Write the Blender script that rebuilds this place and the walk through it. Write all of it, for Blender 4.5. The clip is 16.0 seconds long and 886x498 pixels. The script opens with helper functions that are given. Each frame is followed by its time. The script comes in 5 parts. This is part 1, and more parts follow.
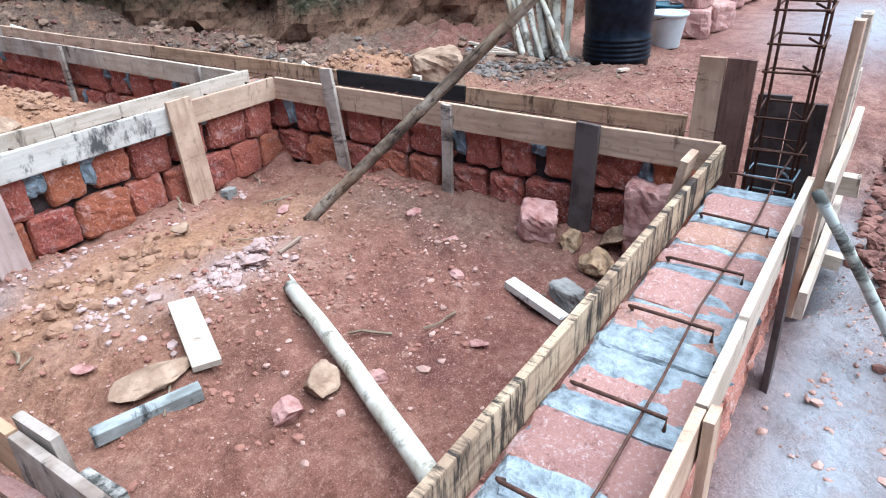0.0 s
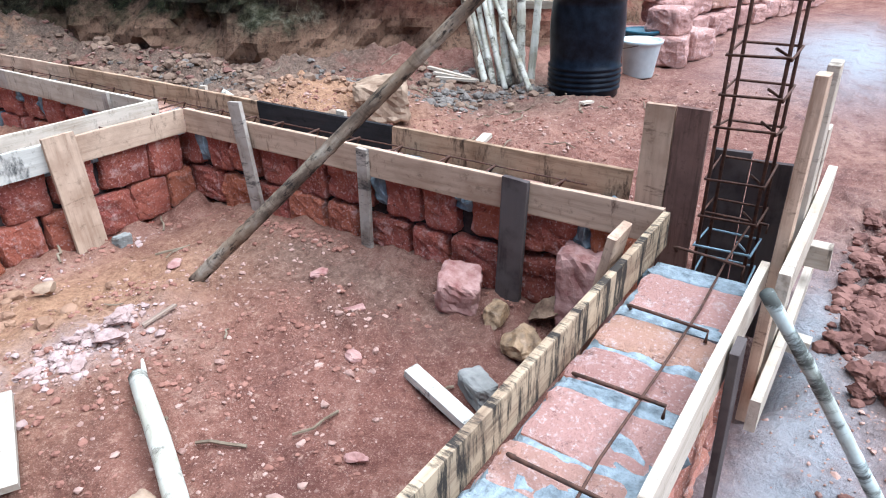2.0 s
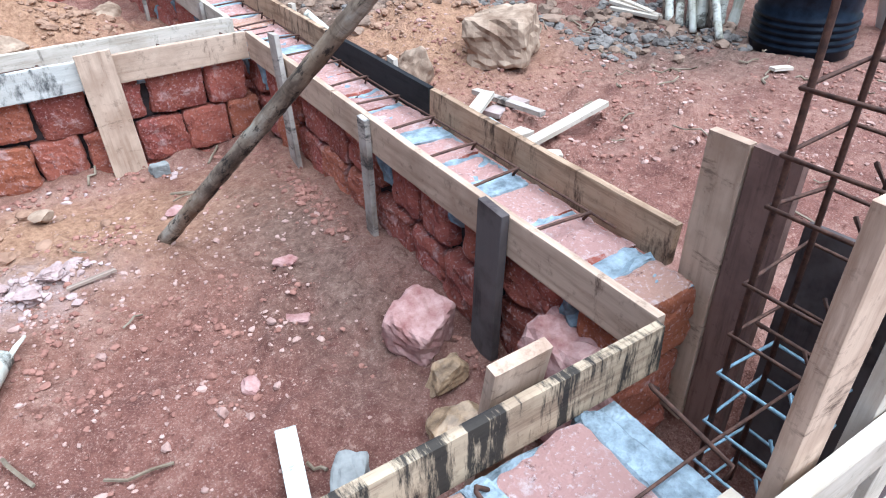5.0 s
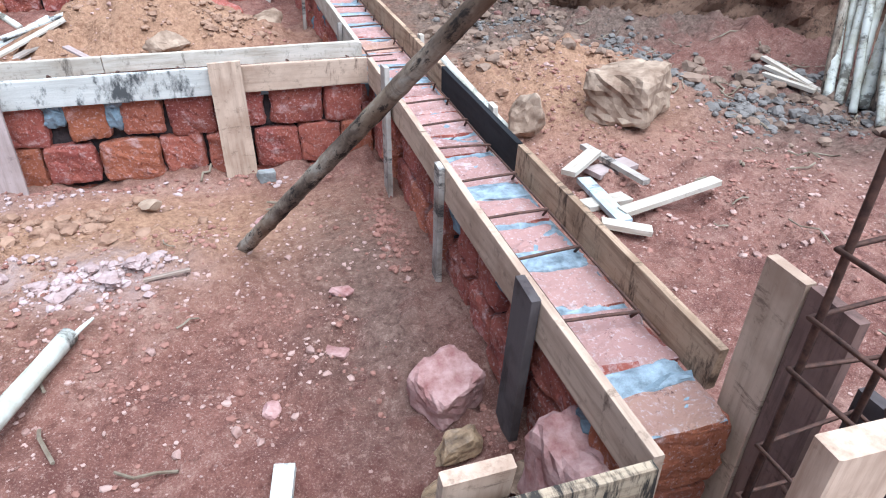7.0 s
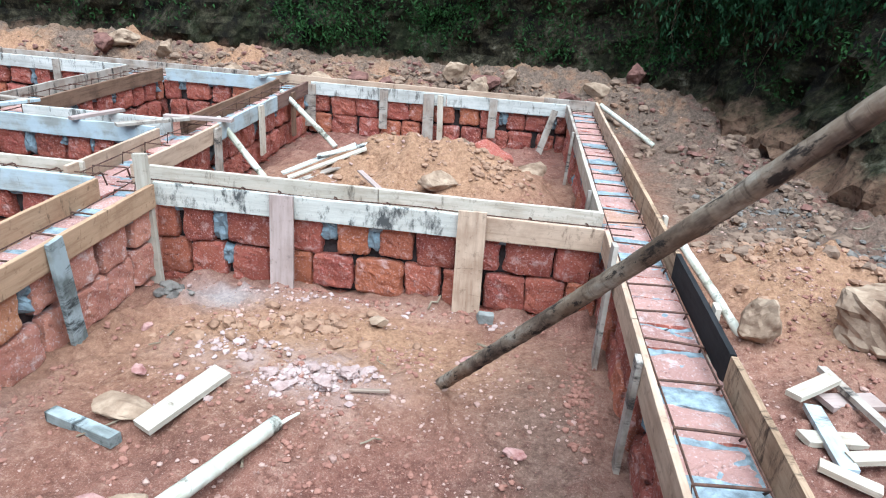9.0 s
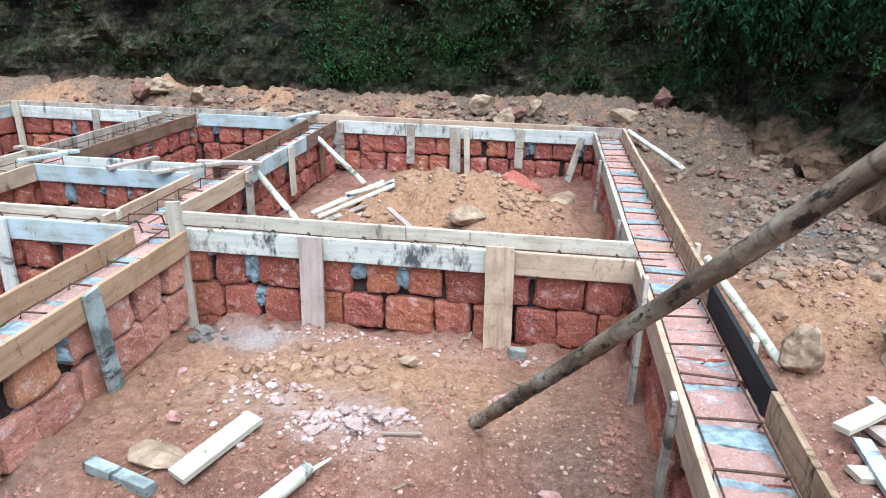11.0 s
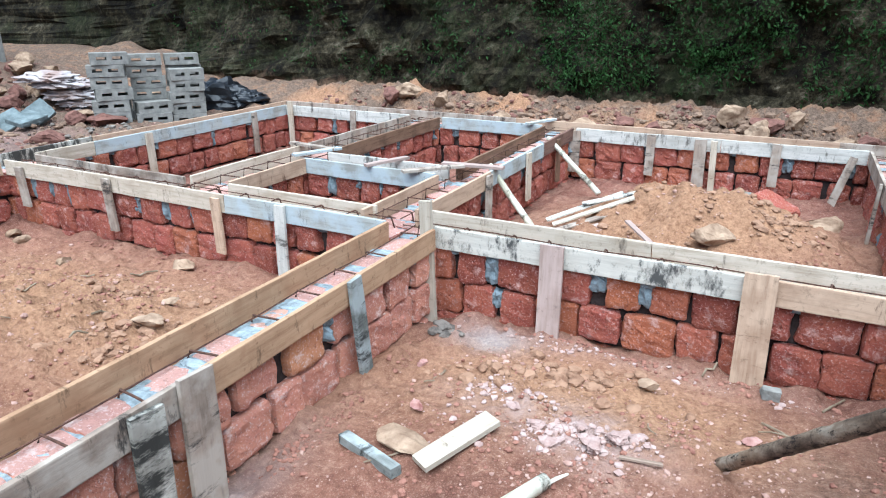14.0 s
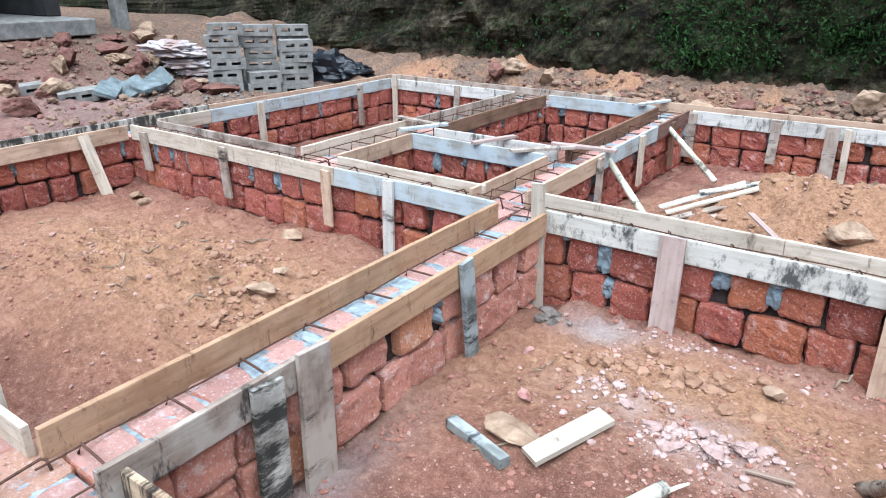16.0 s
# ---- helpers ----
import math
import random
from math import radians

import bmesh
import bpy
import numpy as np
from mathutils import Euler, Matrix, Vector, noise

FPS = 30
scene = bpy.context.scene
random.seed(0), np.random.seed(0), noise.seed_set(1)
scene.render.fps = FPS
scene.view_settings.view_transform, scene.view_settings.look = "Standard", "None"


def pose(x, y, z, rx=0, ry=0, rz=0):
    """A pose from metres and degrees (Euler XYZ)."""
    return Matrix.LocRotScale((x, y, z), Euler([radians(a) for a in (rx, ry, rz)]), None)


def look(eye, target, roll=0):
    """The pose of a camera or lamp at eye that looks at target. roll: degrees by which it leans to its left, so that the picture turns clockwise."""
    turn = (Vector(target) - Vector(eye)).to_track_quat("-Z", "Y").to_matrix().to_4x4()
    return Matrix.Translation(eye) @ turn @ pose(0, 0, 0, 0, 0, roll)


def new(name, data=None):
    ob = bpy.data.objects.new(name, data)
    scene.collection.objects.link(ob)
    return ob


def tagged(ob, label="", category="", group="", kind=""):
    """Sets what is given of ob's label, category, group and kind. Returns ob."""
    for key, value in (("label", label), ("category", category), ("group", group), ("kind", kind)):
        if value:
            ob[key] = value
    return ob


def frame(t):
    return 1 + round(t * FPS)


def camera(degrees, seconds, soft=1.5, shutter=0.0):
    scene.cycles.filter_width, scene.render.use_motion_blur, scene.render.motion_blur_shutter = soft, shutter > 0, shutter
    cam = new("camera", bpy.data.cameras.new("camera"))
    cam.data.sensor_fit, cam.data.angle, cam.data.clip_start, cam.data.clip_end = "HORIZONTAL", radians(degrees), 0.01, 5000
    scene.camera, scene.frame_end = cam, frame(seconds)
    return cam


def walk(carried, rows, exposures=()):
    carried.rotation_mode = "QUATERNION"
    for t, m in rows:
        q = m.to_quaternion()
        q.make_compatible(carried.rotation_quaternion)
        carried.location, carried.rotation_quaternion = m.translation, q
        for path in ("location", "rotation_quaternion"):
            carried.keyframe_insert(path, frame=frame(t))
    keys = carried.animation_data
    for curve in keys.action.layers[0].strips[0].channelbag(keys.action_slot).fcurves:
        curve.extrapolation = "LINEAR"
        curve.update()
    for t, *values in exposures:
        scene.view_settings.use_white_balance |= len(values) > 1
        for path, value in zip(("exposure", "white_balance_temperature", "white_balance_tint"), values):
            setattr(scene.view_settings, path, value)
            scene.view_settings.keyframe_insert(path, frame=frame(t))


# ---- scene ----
cam = camera(67.0, 16.0, 1.1)
PATH = [
    (0, (-2.47, -2.778, 1.362), (-1.012, -1.767, 0.439), -2.0),
    (0.5, (-2.375, -2.795, 1.369), (-0.849, -1.871, 0.466), -1.6),
    (1, (-2.198, -2.819, 1.359), (-0.679, -1.851, 0.49), -1.9),
    (1.5, (-2.072, -2.822, 1.389), (-0.626, -1.781, 0.48), -3.4),
    (2, (-1.92, -2.792, 1.357), (-0.439, -1.786, 0.468), -0.7),
    (2.5, (-1.801, -2.791, 1.347), (-0.299, -1.828, 0.443), -1.5),
    (3, (-1.67, -2.81, 1.349), (-0.142, -1.871, 0.466), -1.4),
    (3.5, (-1.478, -2.849, 1.36), (-0.026, -1.788, 0.483), -1.0),
    (6, (-0.652, -2.902, 1.408), (0.0, -1.451, 0.197), -2.2),
    (6.5, (-0.646, -2.879, 1.433), (0.099, -1.432, 0.271), 2.9),
    (7, (-0.59, -2.909, 1.455), (-0.059, -1.314, 0.371), 1.6),
    (7.5, (-0.565, -2.949, 1.544), (-0.292, -1.202, 0.609), 1.1),
    (8, (-0.609, -2.948, 1.573), (-0.492, -1.117, 0.777), 1.2),
    (8.5, (-0.576, -2.933, 1.58), (-0.592, -1.085, 0.817), 1.7),
    (9, (-0.477, -2.945, 1.601), (-0.639, -1.106, 0.833), 4.4),
    (9.5, (-0.474, -2.955, 1.622), (-0.732, -1.107, 0.902), 2.5),
    (12, (-0.423, -2.903, 1.638), (-0.71, -1.048, 0.947), 0.2),
    (12.5, (-0.408, -2.924, 1.625), (-0.761, -1.091, 0.907), -1.0),
    (13, (-0.468, -2.927, 1.64), (-0.975, -1.122, 0.944), -0.5),
    (13.5, (-0.546, -2.93, 1.642), (-1.319, -1.217, 0.958), -0.9),
    (14, (-0.612, -2.936, 1.643), (-1.471, -1.265, 0.958), -0.1),
    (14.5, (-0.669, -2.931, 1.654), (-1.596, -1.305, 0.952), -0.1),
    (15, (-0.72, -2.94, 1.647), (-1.738, -1.381, 0.918), 0.4),
    (15.5, (-0.745, -2.937, 1.652), (-1.794, -1.412, 0.893), 0.6),
    (16, (-0.755, -2.925, 1.644), (-1.82, -1.408, 0.892), 0.2),
]
LIGHT = [(0, 1.40, 5750, 12), (3.5, 1.5, 5650, 10), (6, 1.46, 5350, 9), (7.5, 1.36, 5550, 11), (9, 1.42, 5600, 4), (12, 1.4, 5650, 3), (16, 1.38, 5850, 10)]
walk(cam, [(t, look(eye, target, roll)) for t, eye, target, roll in PATH], LIGHT)

# ---- light ----
world = bpy.data.worlds.new("overcast_sky")
scene.world = world
world.use_nodes = True
wn = world.node_tree.nodes
sky = wn.new("ShaderNodeTexSky")
sky.sky_type = "NISHITA"
sky.sun_disc = False
sky.sun_elevation, sky.sun_rotation = radians(72), radians(165)
sky.air_density, sky.dust_density, sky.ozone_density = 1.0, 1.0, 1.5
world.node_tree.links.new(sky.outputs[0], wn["Background"].inputs[0])
wn["Background"].inputs[1].default_value = 0.06
sun_data = bpy.data.lights.new("sun", "SUN")
sun_data.energy, sun_data.angle, sun_data.color = 3.9, radians(84), (0.90, 0.968, 1.0)
sun = new("sun", sun_data)
sun.matrix_world = look((1.6, -3.4, 10), (0, 0, 0))


# ---- materials ----
def material(name):
    m = bpy.data.materials.new(name)
    m.use_nodes = True
    b = m.node_tree.nodes["Principled BSDF"]
    b.inputs["Specular IOR Level"].default_value = 0.12
    return m, m.node_tree.nodes, m.node_tree.links, b


def tex_noise(n, l, vec, scale, detail=4.0, rough=0.6):
    t = n.new("ShaderNodeTexNoise")
    t.inputs["Scale"].default_value, t.inputs["Detail"].default_value, t.inputs["Roughness"].default_value = scale, detail, rough
    l.new(vec, t.inputs["Vector"])
    return t.outputs["Fac"]


def ramp(n, l, fac, stops):
    r = n.new("ShaderNodeValToRGB")
    e = r.color_ramp.elements
    while len(e) < len(stops):
        e.new(0.5)
    for k, (p, c) in zip(e, stops):
        k.position = p
        k.color = (*c, 1) if len(c) == 3 else c
    l.new(fac, r.inputs[0])
    return r.outputs[0]


def mix(n, l, fac, a, b, blend="MIX"):
    m = n.new("ShaderNodeMix")
    m.data_type, m.blend_type = "RGBA", blend
    for sock, v in ((m.inputs[0], fac), (m.inputs[6], a), (m.inputs[7], b)):
        if isinstance(v, (int, float)):
            sock.default_value = v
        elif isinstance(v, tuple):
            sock.default_value = (*v, 1)
        else:
            l.new(v, sock)
    return m.outputs[2]


def bump(n, l, bsdf, height, strength, dist):
    b = n.new("ShaderNodeBump")
    b.inputs["Strength"].default_value, b.inputs["Distance"].default_value = strength, dist
    l.new(height, b.inputs["Height"])
    l.new(b.outputs[0], bsdf.inputs["Normal"])


def grey(v):
    return (v, v, v)


def place_vec(n, l, world_space=True, shift=False):
    """World position (or object coordinates), shifted by each object's random number."""
    if world_space:
        vec = n.new("ShaderNodeNewGeometry").outputs["Position"]
    else:
        vec = n.new("ShaderNodeTexCoord").outputs["Object"]
    if shift:
        info = n.new("ShaderNodeObjectInfo")
        add = n.new("ShaderNodeVectorMath")
        mul = n.new("ShaderNodeMath")
        mul.operation, mul.inputs[1].default_value = "MULTIPLY", 37.0
        l.new(info.outputs["Random"], mul.inputs[0])
        l.new(vec, add.inputs[0])
        l.new(mul.outputs[0], add.inputs[1])
        vec = add.outputs[0]
    return vec


def make_laterite(name, dark, mid, warm, pale):
    m, n, l, b = material(name)
    v = place_vec(n, l, True, True)
    info = n.new("ShaderNodeObjectInfo")
    base = ramp(n, l, info.outputs["Random"], [(0.0, tuple(0.5 * (p + q) for p, q in zip(dark, mid))), (0.4, mid), (0.75, tuple(1.12 * p for p in mid)), (0.92, warm), (1.0, (0.98 * warm[0], 1.0 * warm[1], 0.82 * warm[2]))])
    big = tex_noise(n, l, v, 9.0, 5, 0.65)
    c = mix(n, l, ramp(n, l, big, [(0.35, grey(0)), (0.75, grey(0.65))]), base, warm)
    pits = tex_noise(n, l, v, 30.0, 8, 0.78)
    c = mix(n, l, ramp(n, l, pits, [(0.33, grey(0.85)), (0.43, grey(0))]), c, tuple(0.5 * k for k in dark))
    fine = tex_noise(n, l, v, 95.0, 4, 0.7)
    c = mix(n, l, ramp(n, l, fine, [(0.55, grey(0)), (0.68, grey(0.8))]), c, pale)
    patch = tex_noise(n, l, v, 14.0, 6, 0.7)
    c = mix(n, l, ramp(n, l, patch, [(0.56, grey(0)), (0.68, grey(0.7))]), c, pale)
    l.new(c, b.inputs["Base Color"])
    b.inputs["Roughness"].default_value = 0.9
    bump(n, l, b, mix(n, l, 0.35, pits, fine), 1.0, 0.03)
    return m


def make_wood(name, base, streak, stain=None, stain_amt=0.0, pale=None, rough=0.75, across=9.0):
    """Boards: the grain runs along the board's own x axis."""
    m, n, l, b = material(name)
    v = place_vec(n, l, False, True)
    mp = n.new("ShaderNodeMapping")
    mp.inputs["Scale"].default_value = (2.2, 26.0, 26.0)
    l.new(v, mp.inputs["Vector"])
    g = tex_noise(n, l, mp.outputs[0], 1.6, 6, 0.65)
    c = ramp(n, l, g, [(0.3, streak), (0.5, base), (0.72, tuple(min(1, 1.18 * k) for k in base))])
    info = n.new("ShaderNodeObjectInfo")
    c = mix(n, l, ramp(n, l, info.outputs["Random"], [(0, grey(0)), (1, grey(0.45))]), c, tuple(0.62 * k for k in base))
    blot = tex_noise(n, l, v, 5.0, 5, 0.6)
    c = mix(n, l, ramp(n, l, blot, [(0.48, grey(0)), (0.68, grey(0.75))]), c, streak)
    dirt = tex_noise(n, l, v, 28.0, 4, 0.7)
    c = mix(n, l, ramp(n, l, dirt, [(0.58, grey(0)), (0.72, grey(0.5))]), c, tuple(0.35 * k for k in streak))
    if pale:
        p = tex_noise(n, l, v, 7.0, 4, 0.6)
        c = mix(n, l, ramp(n, l, p, [(0.42, grey(0)), (0.58, grey(0.85))]), c, pale)
    if stain:
        mp2 = n.new("ShaderNodeMapping")
        mp2.inputs["Scale"].default_value = (across, 3.0, 2.5)
        l.new(v, mp2.inputs["Vector"])
        s = tex_noise(n, l, mp2.outputs[0], 1.5, 6, 0.75)
        c = mix(n, l, ramp(n, l, s, [(0.62 - 0.25 * stain_amt, grey(0)), (0.72 - 0.25 * stain_amt, grey(0.92))]), c, stain)
    l.new(c, b.inputs["Base Color"])
    b.inputs["Roughness"].default_value = rough
    bump(n, l, b, mix(n, l, 0.3, g, blot), 0.55, 0.006)
    return m


def make_plain(name, a, bcol, scale=20.0, rough=0.7, bumpy=0.4, dist=0.004, metal=0.0, island=False, world_space=True):
    m, n, l, b = material(name)
    v = place_vec(n, l, world_space, True)
    f = tex_noise(n, l, v, scale, 5, 0.65)
    c = ramp(n, l, f, [(0.3, a), (0.7, bcol)])
    if island:
        r = n.new("ShaderNodeNewGeometry").outputs["Random Per Island"]
        c = mix(n, l, r, c, bcol)
    l.new(c, b.inputs["Base Color"])
    b.inputs["Roughness"].default_value, b.inputs["Metallic"].default_value = rough, metal
    if rough < 0.5 and name != "black_plastic":
        b.inputs["Specular IOR Level"].default_value = 0.32
    if bumpy:
        bump(n, l, b, f, bumpy, dist)
    return m


def make_bark():
    """Weathered pole: grey-green and ochre mottling, black blotches, fine rings."""
    m, n, l, b = material("mottled_bark")
    v = place_vec(n, l, False, True)
    mp = n.new("ShaderNodeMapping")
    mp.inputs["Scale"].default_value = (3.0, 9.0, 9.0)
    l.new(v, mp.inputs["Vector"])
    big = tex_noise(n, l, mp.outputs[0], 1.3, 5, 0.7)
    c = ramp(n, l, big, [(0.34, (0.05, 0.036, 0.026)), (0.46, (0.145, 0.104, 0.074)), (0.55, (0.27, 0.205, 0.145)), (0.66, (0.42, 0.37, 0.29))])
    och = tex_noise(n, l, v, 4.0, 4, 0.6)
    c = mix(n, l, ramp(n, l, och, [(0.5, grey(0)), (0.64, grey(0.4))]), c, (0.22, 0.135, 0.075))
    blot = tex_noise(n, l, mp.outputs[0], 3.4, 6, 0.75)
    c = mix(n, l, ramp(n, l, blot, [(0.53, grey(0)), (0.59, grey(0.9))]), c, (0.022, 0.019, 0.017))
    mr = n.new("ShaderNodeMapping")
    mr.inputs["Scale"].default_value = (90.0, 5.0, 5.0)
    l.new(v, mr.inputs["Vector"])
    rings = tex_noise(n, l, mr.outputs[0], 1.0, 4, 0.7)
    c = mix(n, l, ramp(n, l, rings, [(0.3, grey(0.6)), (0.46, grey(0))]), c, (0.05, 0.035, 0.025))
    l.new(c, b.inputs["Base Color"])
    b.inputs["Roughness"].default_value = 0.88
    bump(n, l, b, mix(n, l, 0.5, rings, blot), 0.9, 0.006)
    return m


def make_soil():
    m, n, l, b = material("red_soil")
    v = place_vec(n, l)
    big = tex_noise(n, l, v, 0.9, 4, 0.55)
    c = ramp(n, l, big, [(0.3, (0.15, 0.058, 0.041)), (0.5, (0.215, 0.093, 0.067)), (0.68, (0.28, 0.138, 0.096))])
    mid = tex_noise(n, l, v, 6.0, 6, 0.7)
    c = mix(n, l, ramp(n, l, mid, [(0.35, grey(0.6)), (0.55, grey(0))]), c, (0.12, 0.046, 0.035))
    c = mix(n, l, ramp(n, l, mid, [(0.55, grey(0)), (0.72, grey(0.6))]), c, (0.31, 0.175, 0.128))
    tread = tex_noise(n, l, v, 2.6, 6, 0.72)
    c = mix(n, l, ramp(n, l, tread, [(0.36, grey(0.75)), (0.47, grey(0))]), c, (0.105, 0.04, 0.031))
    c = mix(n, l, ramp(n, l, tread, [(0.53, grey(0)), (0.66, grey(0.6))]), c, (0.31, 0.175, 0.128))
    fine = tex_noise(n, l, v, 60.0, 5, 0.75)
    c = mix(n, l, ramp(n, l, fine, [(0.58, grey(0)), (0.72, grey(0.75))]), c, (0.40, 0.26, 0.205))
    c = mix(n, l, ramp(n, l, fine, [(0.25, grey(0.6)), (0.42, grey(0))]), c, (0.11, 0.042, 0.032))
    grit = tex_noise(n, l, v, 190.0, 3, 0.7)
    c = mix(n, l, ramp(n, l, grit, [(0.55, grey(0)), (0.7, grey(0.55))]), c, (0.50, 0.33, 0.26))
    c = mix(n, l, ramp(n, l, grit, [(0.3, grey(0.65)), (0.45, grey(0))]), c, (0.09, 0.035, 0.026))
    crumb = tex_noise(n, l, v, 26.0, 6, 0.75)
    c = mix(n, l, ramp(n, l, crumb, [(0.36, grey(0.75)), (0.47, grey(0))]), c, (0.10, 0.037, 0.026))
    c = mix(n, l, ramp(n, l, crumb, [(0.57, grey(0)), (0.66, grey(0.6))]), c, (0.38, 0.225, 0.165))
    # spilled cement and mud, kept in an attribute of the ground
    at = n.new("ShaderNodeAttribute")
    at.attribute_name = "spill"
    sep = n.new("ShaderNodeSeparateColor")
    l.new(at.outputs["Color"], sep.inputs[0])

    def masked(channel, lo, hi):
        mul = n.new("ShaderNodeMath")
        mul.operation = "MULTIPLY"
        l.new(sep.outputs[channel], mul.inputs[0])
        l.new(ramp(n, l, mid, [(lo, grey(0)), (hi, grey(1))]), mul.inputs[1])
        return mul.outputs[0]
    c = mix(n, l, masked(0, 0.12, 0.5), c, mix(n, l, fine, (0.17, 0.18, 0.19), (0.43, 0.44, 0.45)))
    c = mix(n, l, masked(1, 0.2, 0.42), c, mix(n, l, ramp(n, l, mix(n, l, 0.5, crumb, fine), [(0.36, grey(0)), (0.6, grey(1))]), (0.168, 0.078, 0.043), (0.395, 0.225, 0.132)))
    c = mix(n, l, masked(2, 0.3, 0.5), c, mix(n, l, ramp(n, l, mix(n, l, 0.5, crumb, fine), [(0.36, grey(0)), (0.64, grey(1))]), (0.045, 0.028, 0.02), (0.24, 0.165, 0.12)))
    ad = n.new("ShaderNodeAttribute")
    ad.attribute_name = "dust"
    md = n.new("ShaderNodeMath")
    md.operation = "MULTIPLY"
    l.new(ad.outputs["Fac"], md.inputs[0])
    l.new(ramp(n, l, mid, [(0.35, grey(0)), (0.6, grey(0.9))]), md.inputs[1])
    c = mix(n, l, md.outputs[0], c, mix(n, l, grit, (0.30, 0.20, 0.175), (0.52, 0.41, 0.375)))
    l.new(c, b.inputs["Base Color"])
    b.inputs["Roughness"].default_value = 0.92
    bump(n, l, b, mix(n, l, 0.45, mid, mix(n, l, 0.5, crumb, fine)), 1.0, 0.05)
    return m


def make_bank():
    m, n, l, b = material("bank_earth")
    v = place_vec(n, l)
    sep = n.new("ShaderNodeSeparateXYZ")
    l.new(v, sep.inputs[0])
    mid = tex_noise(n, l, v, 2.2, 6, 0.7)
    fine = tex_noise(n, l, v, 18.0, 6, 0.75)
    red = ramp(n, l, mid, [(0.3, (0.04, 0.014, 0.010)), (0.55, (0.14, 0.042, 0.028)), (0.74, (0.25, 0.12, 0.08))])
    # tree shade is painted into this cut's near-black earth and moss
    old_in_shade = ramp(n, l, mix(n, l, 0.5, mid, tex_noise(n, l, v, 9.0, 8, 0.8)), [(0.41, (0.003, 0.0025, 0.002)), (0.49, (0.016, 0.013, 0.007)), (0.56, (0.055, 0.044, 0.026)), (0.64, (0.20, 0.17, 0.125))])
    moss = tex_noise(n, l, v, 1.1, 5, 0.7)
    old_in_shade = mix(n, l, ramp(n, l, moss, [(0.48, grey(0)), (0.58, grey(0.6))]), old_in_shade, mix(n, l, fine, (0.001, 0.002, 0.0006), (0.016, 0.028, 0.007)))
    # the older mossy cut, tree shade in its colours, lies behind the house, the fresh red one beside it
    mp = n.new("ShaderNodeMapRange")
    mp.inputs["From Min"].default_value, mp.inputs["From Max"].default_value = 0.0, 1.7
    wob = n.new("ShaderNodeMath")
    wob.operation = "MULTIPLY_ADD"
    wob.inputs[1].default_value, wob.inputs[2].default_value = 2.4, -1.2
    l.new(mid, wob.inputs[0])
    add = n.new("ShaderNodeMath")
    l.new(sep.outputs["Y"], add.inputs[0])
    l.new(wob.outputs[0], add.inputs[1])
    l.new(add.outputs[0], mp.inputs["Value"])
    c = mix(n, l, mp.outputs[0], red, old_in_shade)
    # fresh earth at the foot
    mz = n.new("ShaderNodeMapRange")
    mz.inputs["From Min"].default_value, mz.inputs["From Max"].default_value = 0.66, 0.40
    az = n.new("ShaderNodeMath")
    l.new(sep.outputs["Z"], az.inputs[0])
    wz = n.new("ShaderNodeMath")
    wz.operation = "MULTIPLY_ADD"
    wz.inputs[1].default_value, wz.inputs[2].default_value = 0.9, -0.45
    l.new(mid, wz.inputs[0])
    l.new(wz.outputs[0], az.inputs[1])
    l.new(az.outputs[0], mz.inputs["Value"])
    c = mix(n, l, mz.outputs[0], c, mix(n, l, fine, (0.07, 0.036, 0.024), (0.32, 0.19, 0.12)))
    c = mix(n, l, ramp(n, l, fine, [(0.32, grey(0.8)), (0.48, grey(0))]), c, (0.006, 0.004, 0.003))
    c = mix(n, l, ramp(n, l, fine, [(0.58, grey(0)), (0.72, grey(0.3))]), c, (0.11, 0.095, 0.062))
    l.new(c, b.inputs["Base Color"])
    b.inputs["Roughness"].default_value = 0.95
    bump(n, l, b, mix(n, l, 0.4, mid, fine), 1.0, 0.06)
    return m


LATERITE = make_laterite("laterite", (0.13, 0.032, 0.026), (0.335, 0.09, 0.068), (0.40, 0.128, 0.072), (0.62, 0.40, 0.35))
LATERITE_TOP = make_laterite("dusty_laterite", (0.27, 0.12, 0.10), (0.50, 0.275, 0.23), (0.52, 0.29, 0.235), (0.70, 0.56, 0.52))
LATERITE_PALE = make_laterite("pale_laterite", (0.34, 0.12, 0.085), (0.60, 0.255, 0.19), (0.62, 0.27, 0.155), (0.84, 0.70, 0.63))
MORTAR = make_plain("cement_mortar", (0.13, 0.15, 0.157), (0.35, 0.405, 0.425), 26, 0.92, 1.0, 0.02)
JOINT = make_plain("joint_mortar", (0.08, 0.09, 0.095), (0.26, 0.32, 0.345), 18, 0.9, 0.8, 0.012)
DARK_MORTAR = make_plain("dark_joint", (0.012, 0.009, 0.008), (0.07, 0.052, 0.048), 18, 0.95, 0.8, 0.012)
SOIL = make_soil()
BANK = make_bank()
OFFCUT = make_wood("offcut_wood", (0.50, 0.43, 0.34), (0.33, 0.26, 0.19), (0.14, 0.10, 0.07), 0.1)
DULL = make_wood("dull_board", (0.34, 0.25, 0.19), (0.18, 0.125, 0.09))
TAN = make_wood("tan_board", (0.52, 0.365, 0.255), (0.30, 0.19, 0.125), (0.10, 0.06, 0.04), 0.12)
ORANGE = make_wood("orange_board", (0.46, 0.29, 0.175), (0.27, 0.15, 0.085), (0.08, 0.05, 0.03), 0.12)
PALE = make_wood("pale_board", (0.55, 0.46, 0.36), (0.36, 0.28, 0.20), (0.13, 0.10, 0.075), 0.15)
GREYED = make_wood("weathered_board", (0.33, 0.255, 0.20), (0.14, 0.105, 0.082), (0.035, 0.03, 0.027), 0.3, (0.41, 0.35, 0.29))
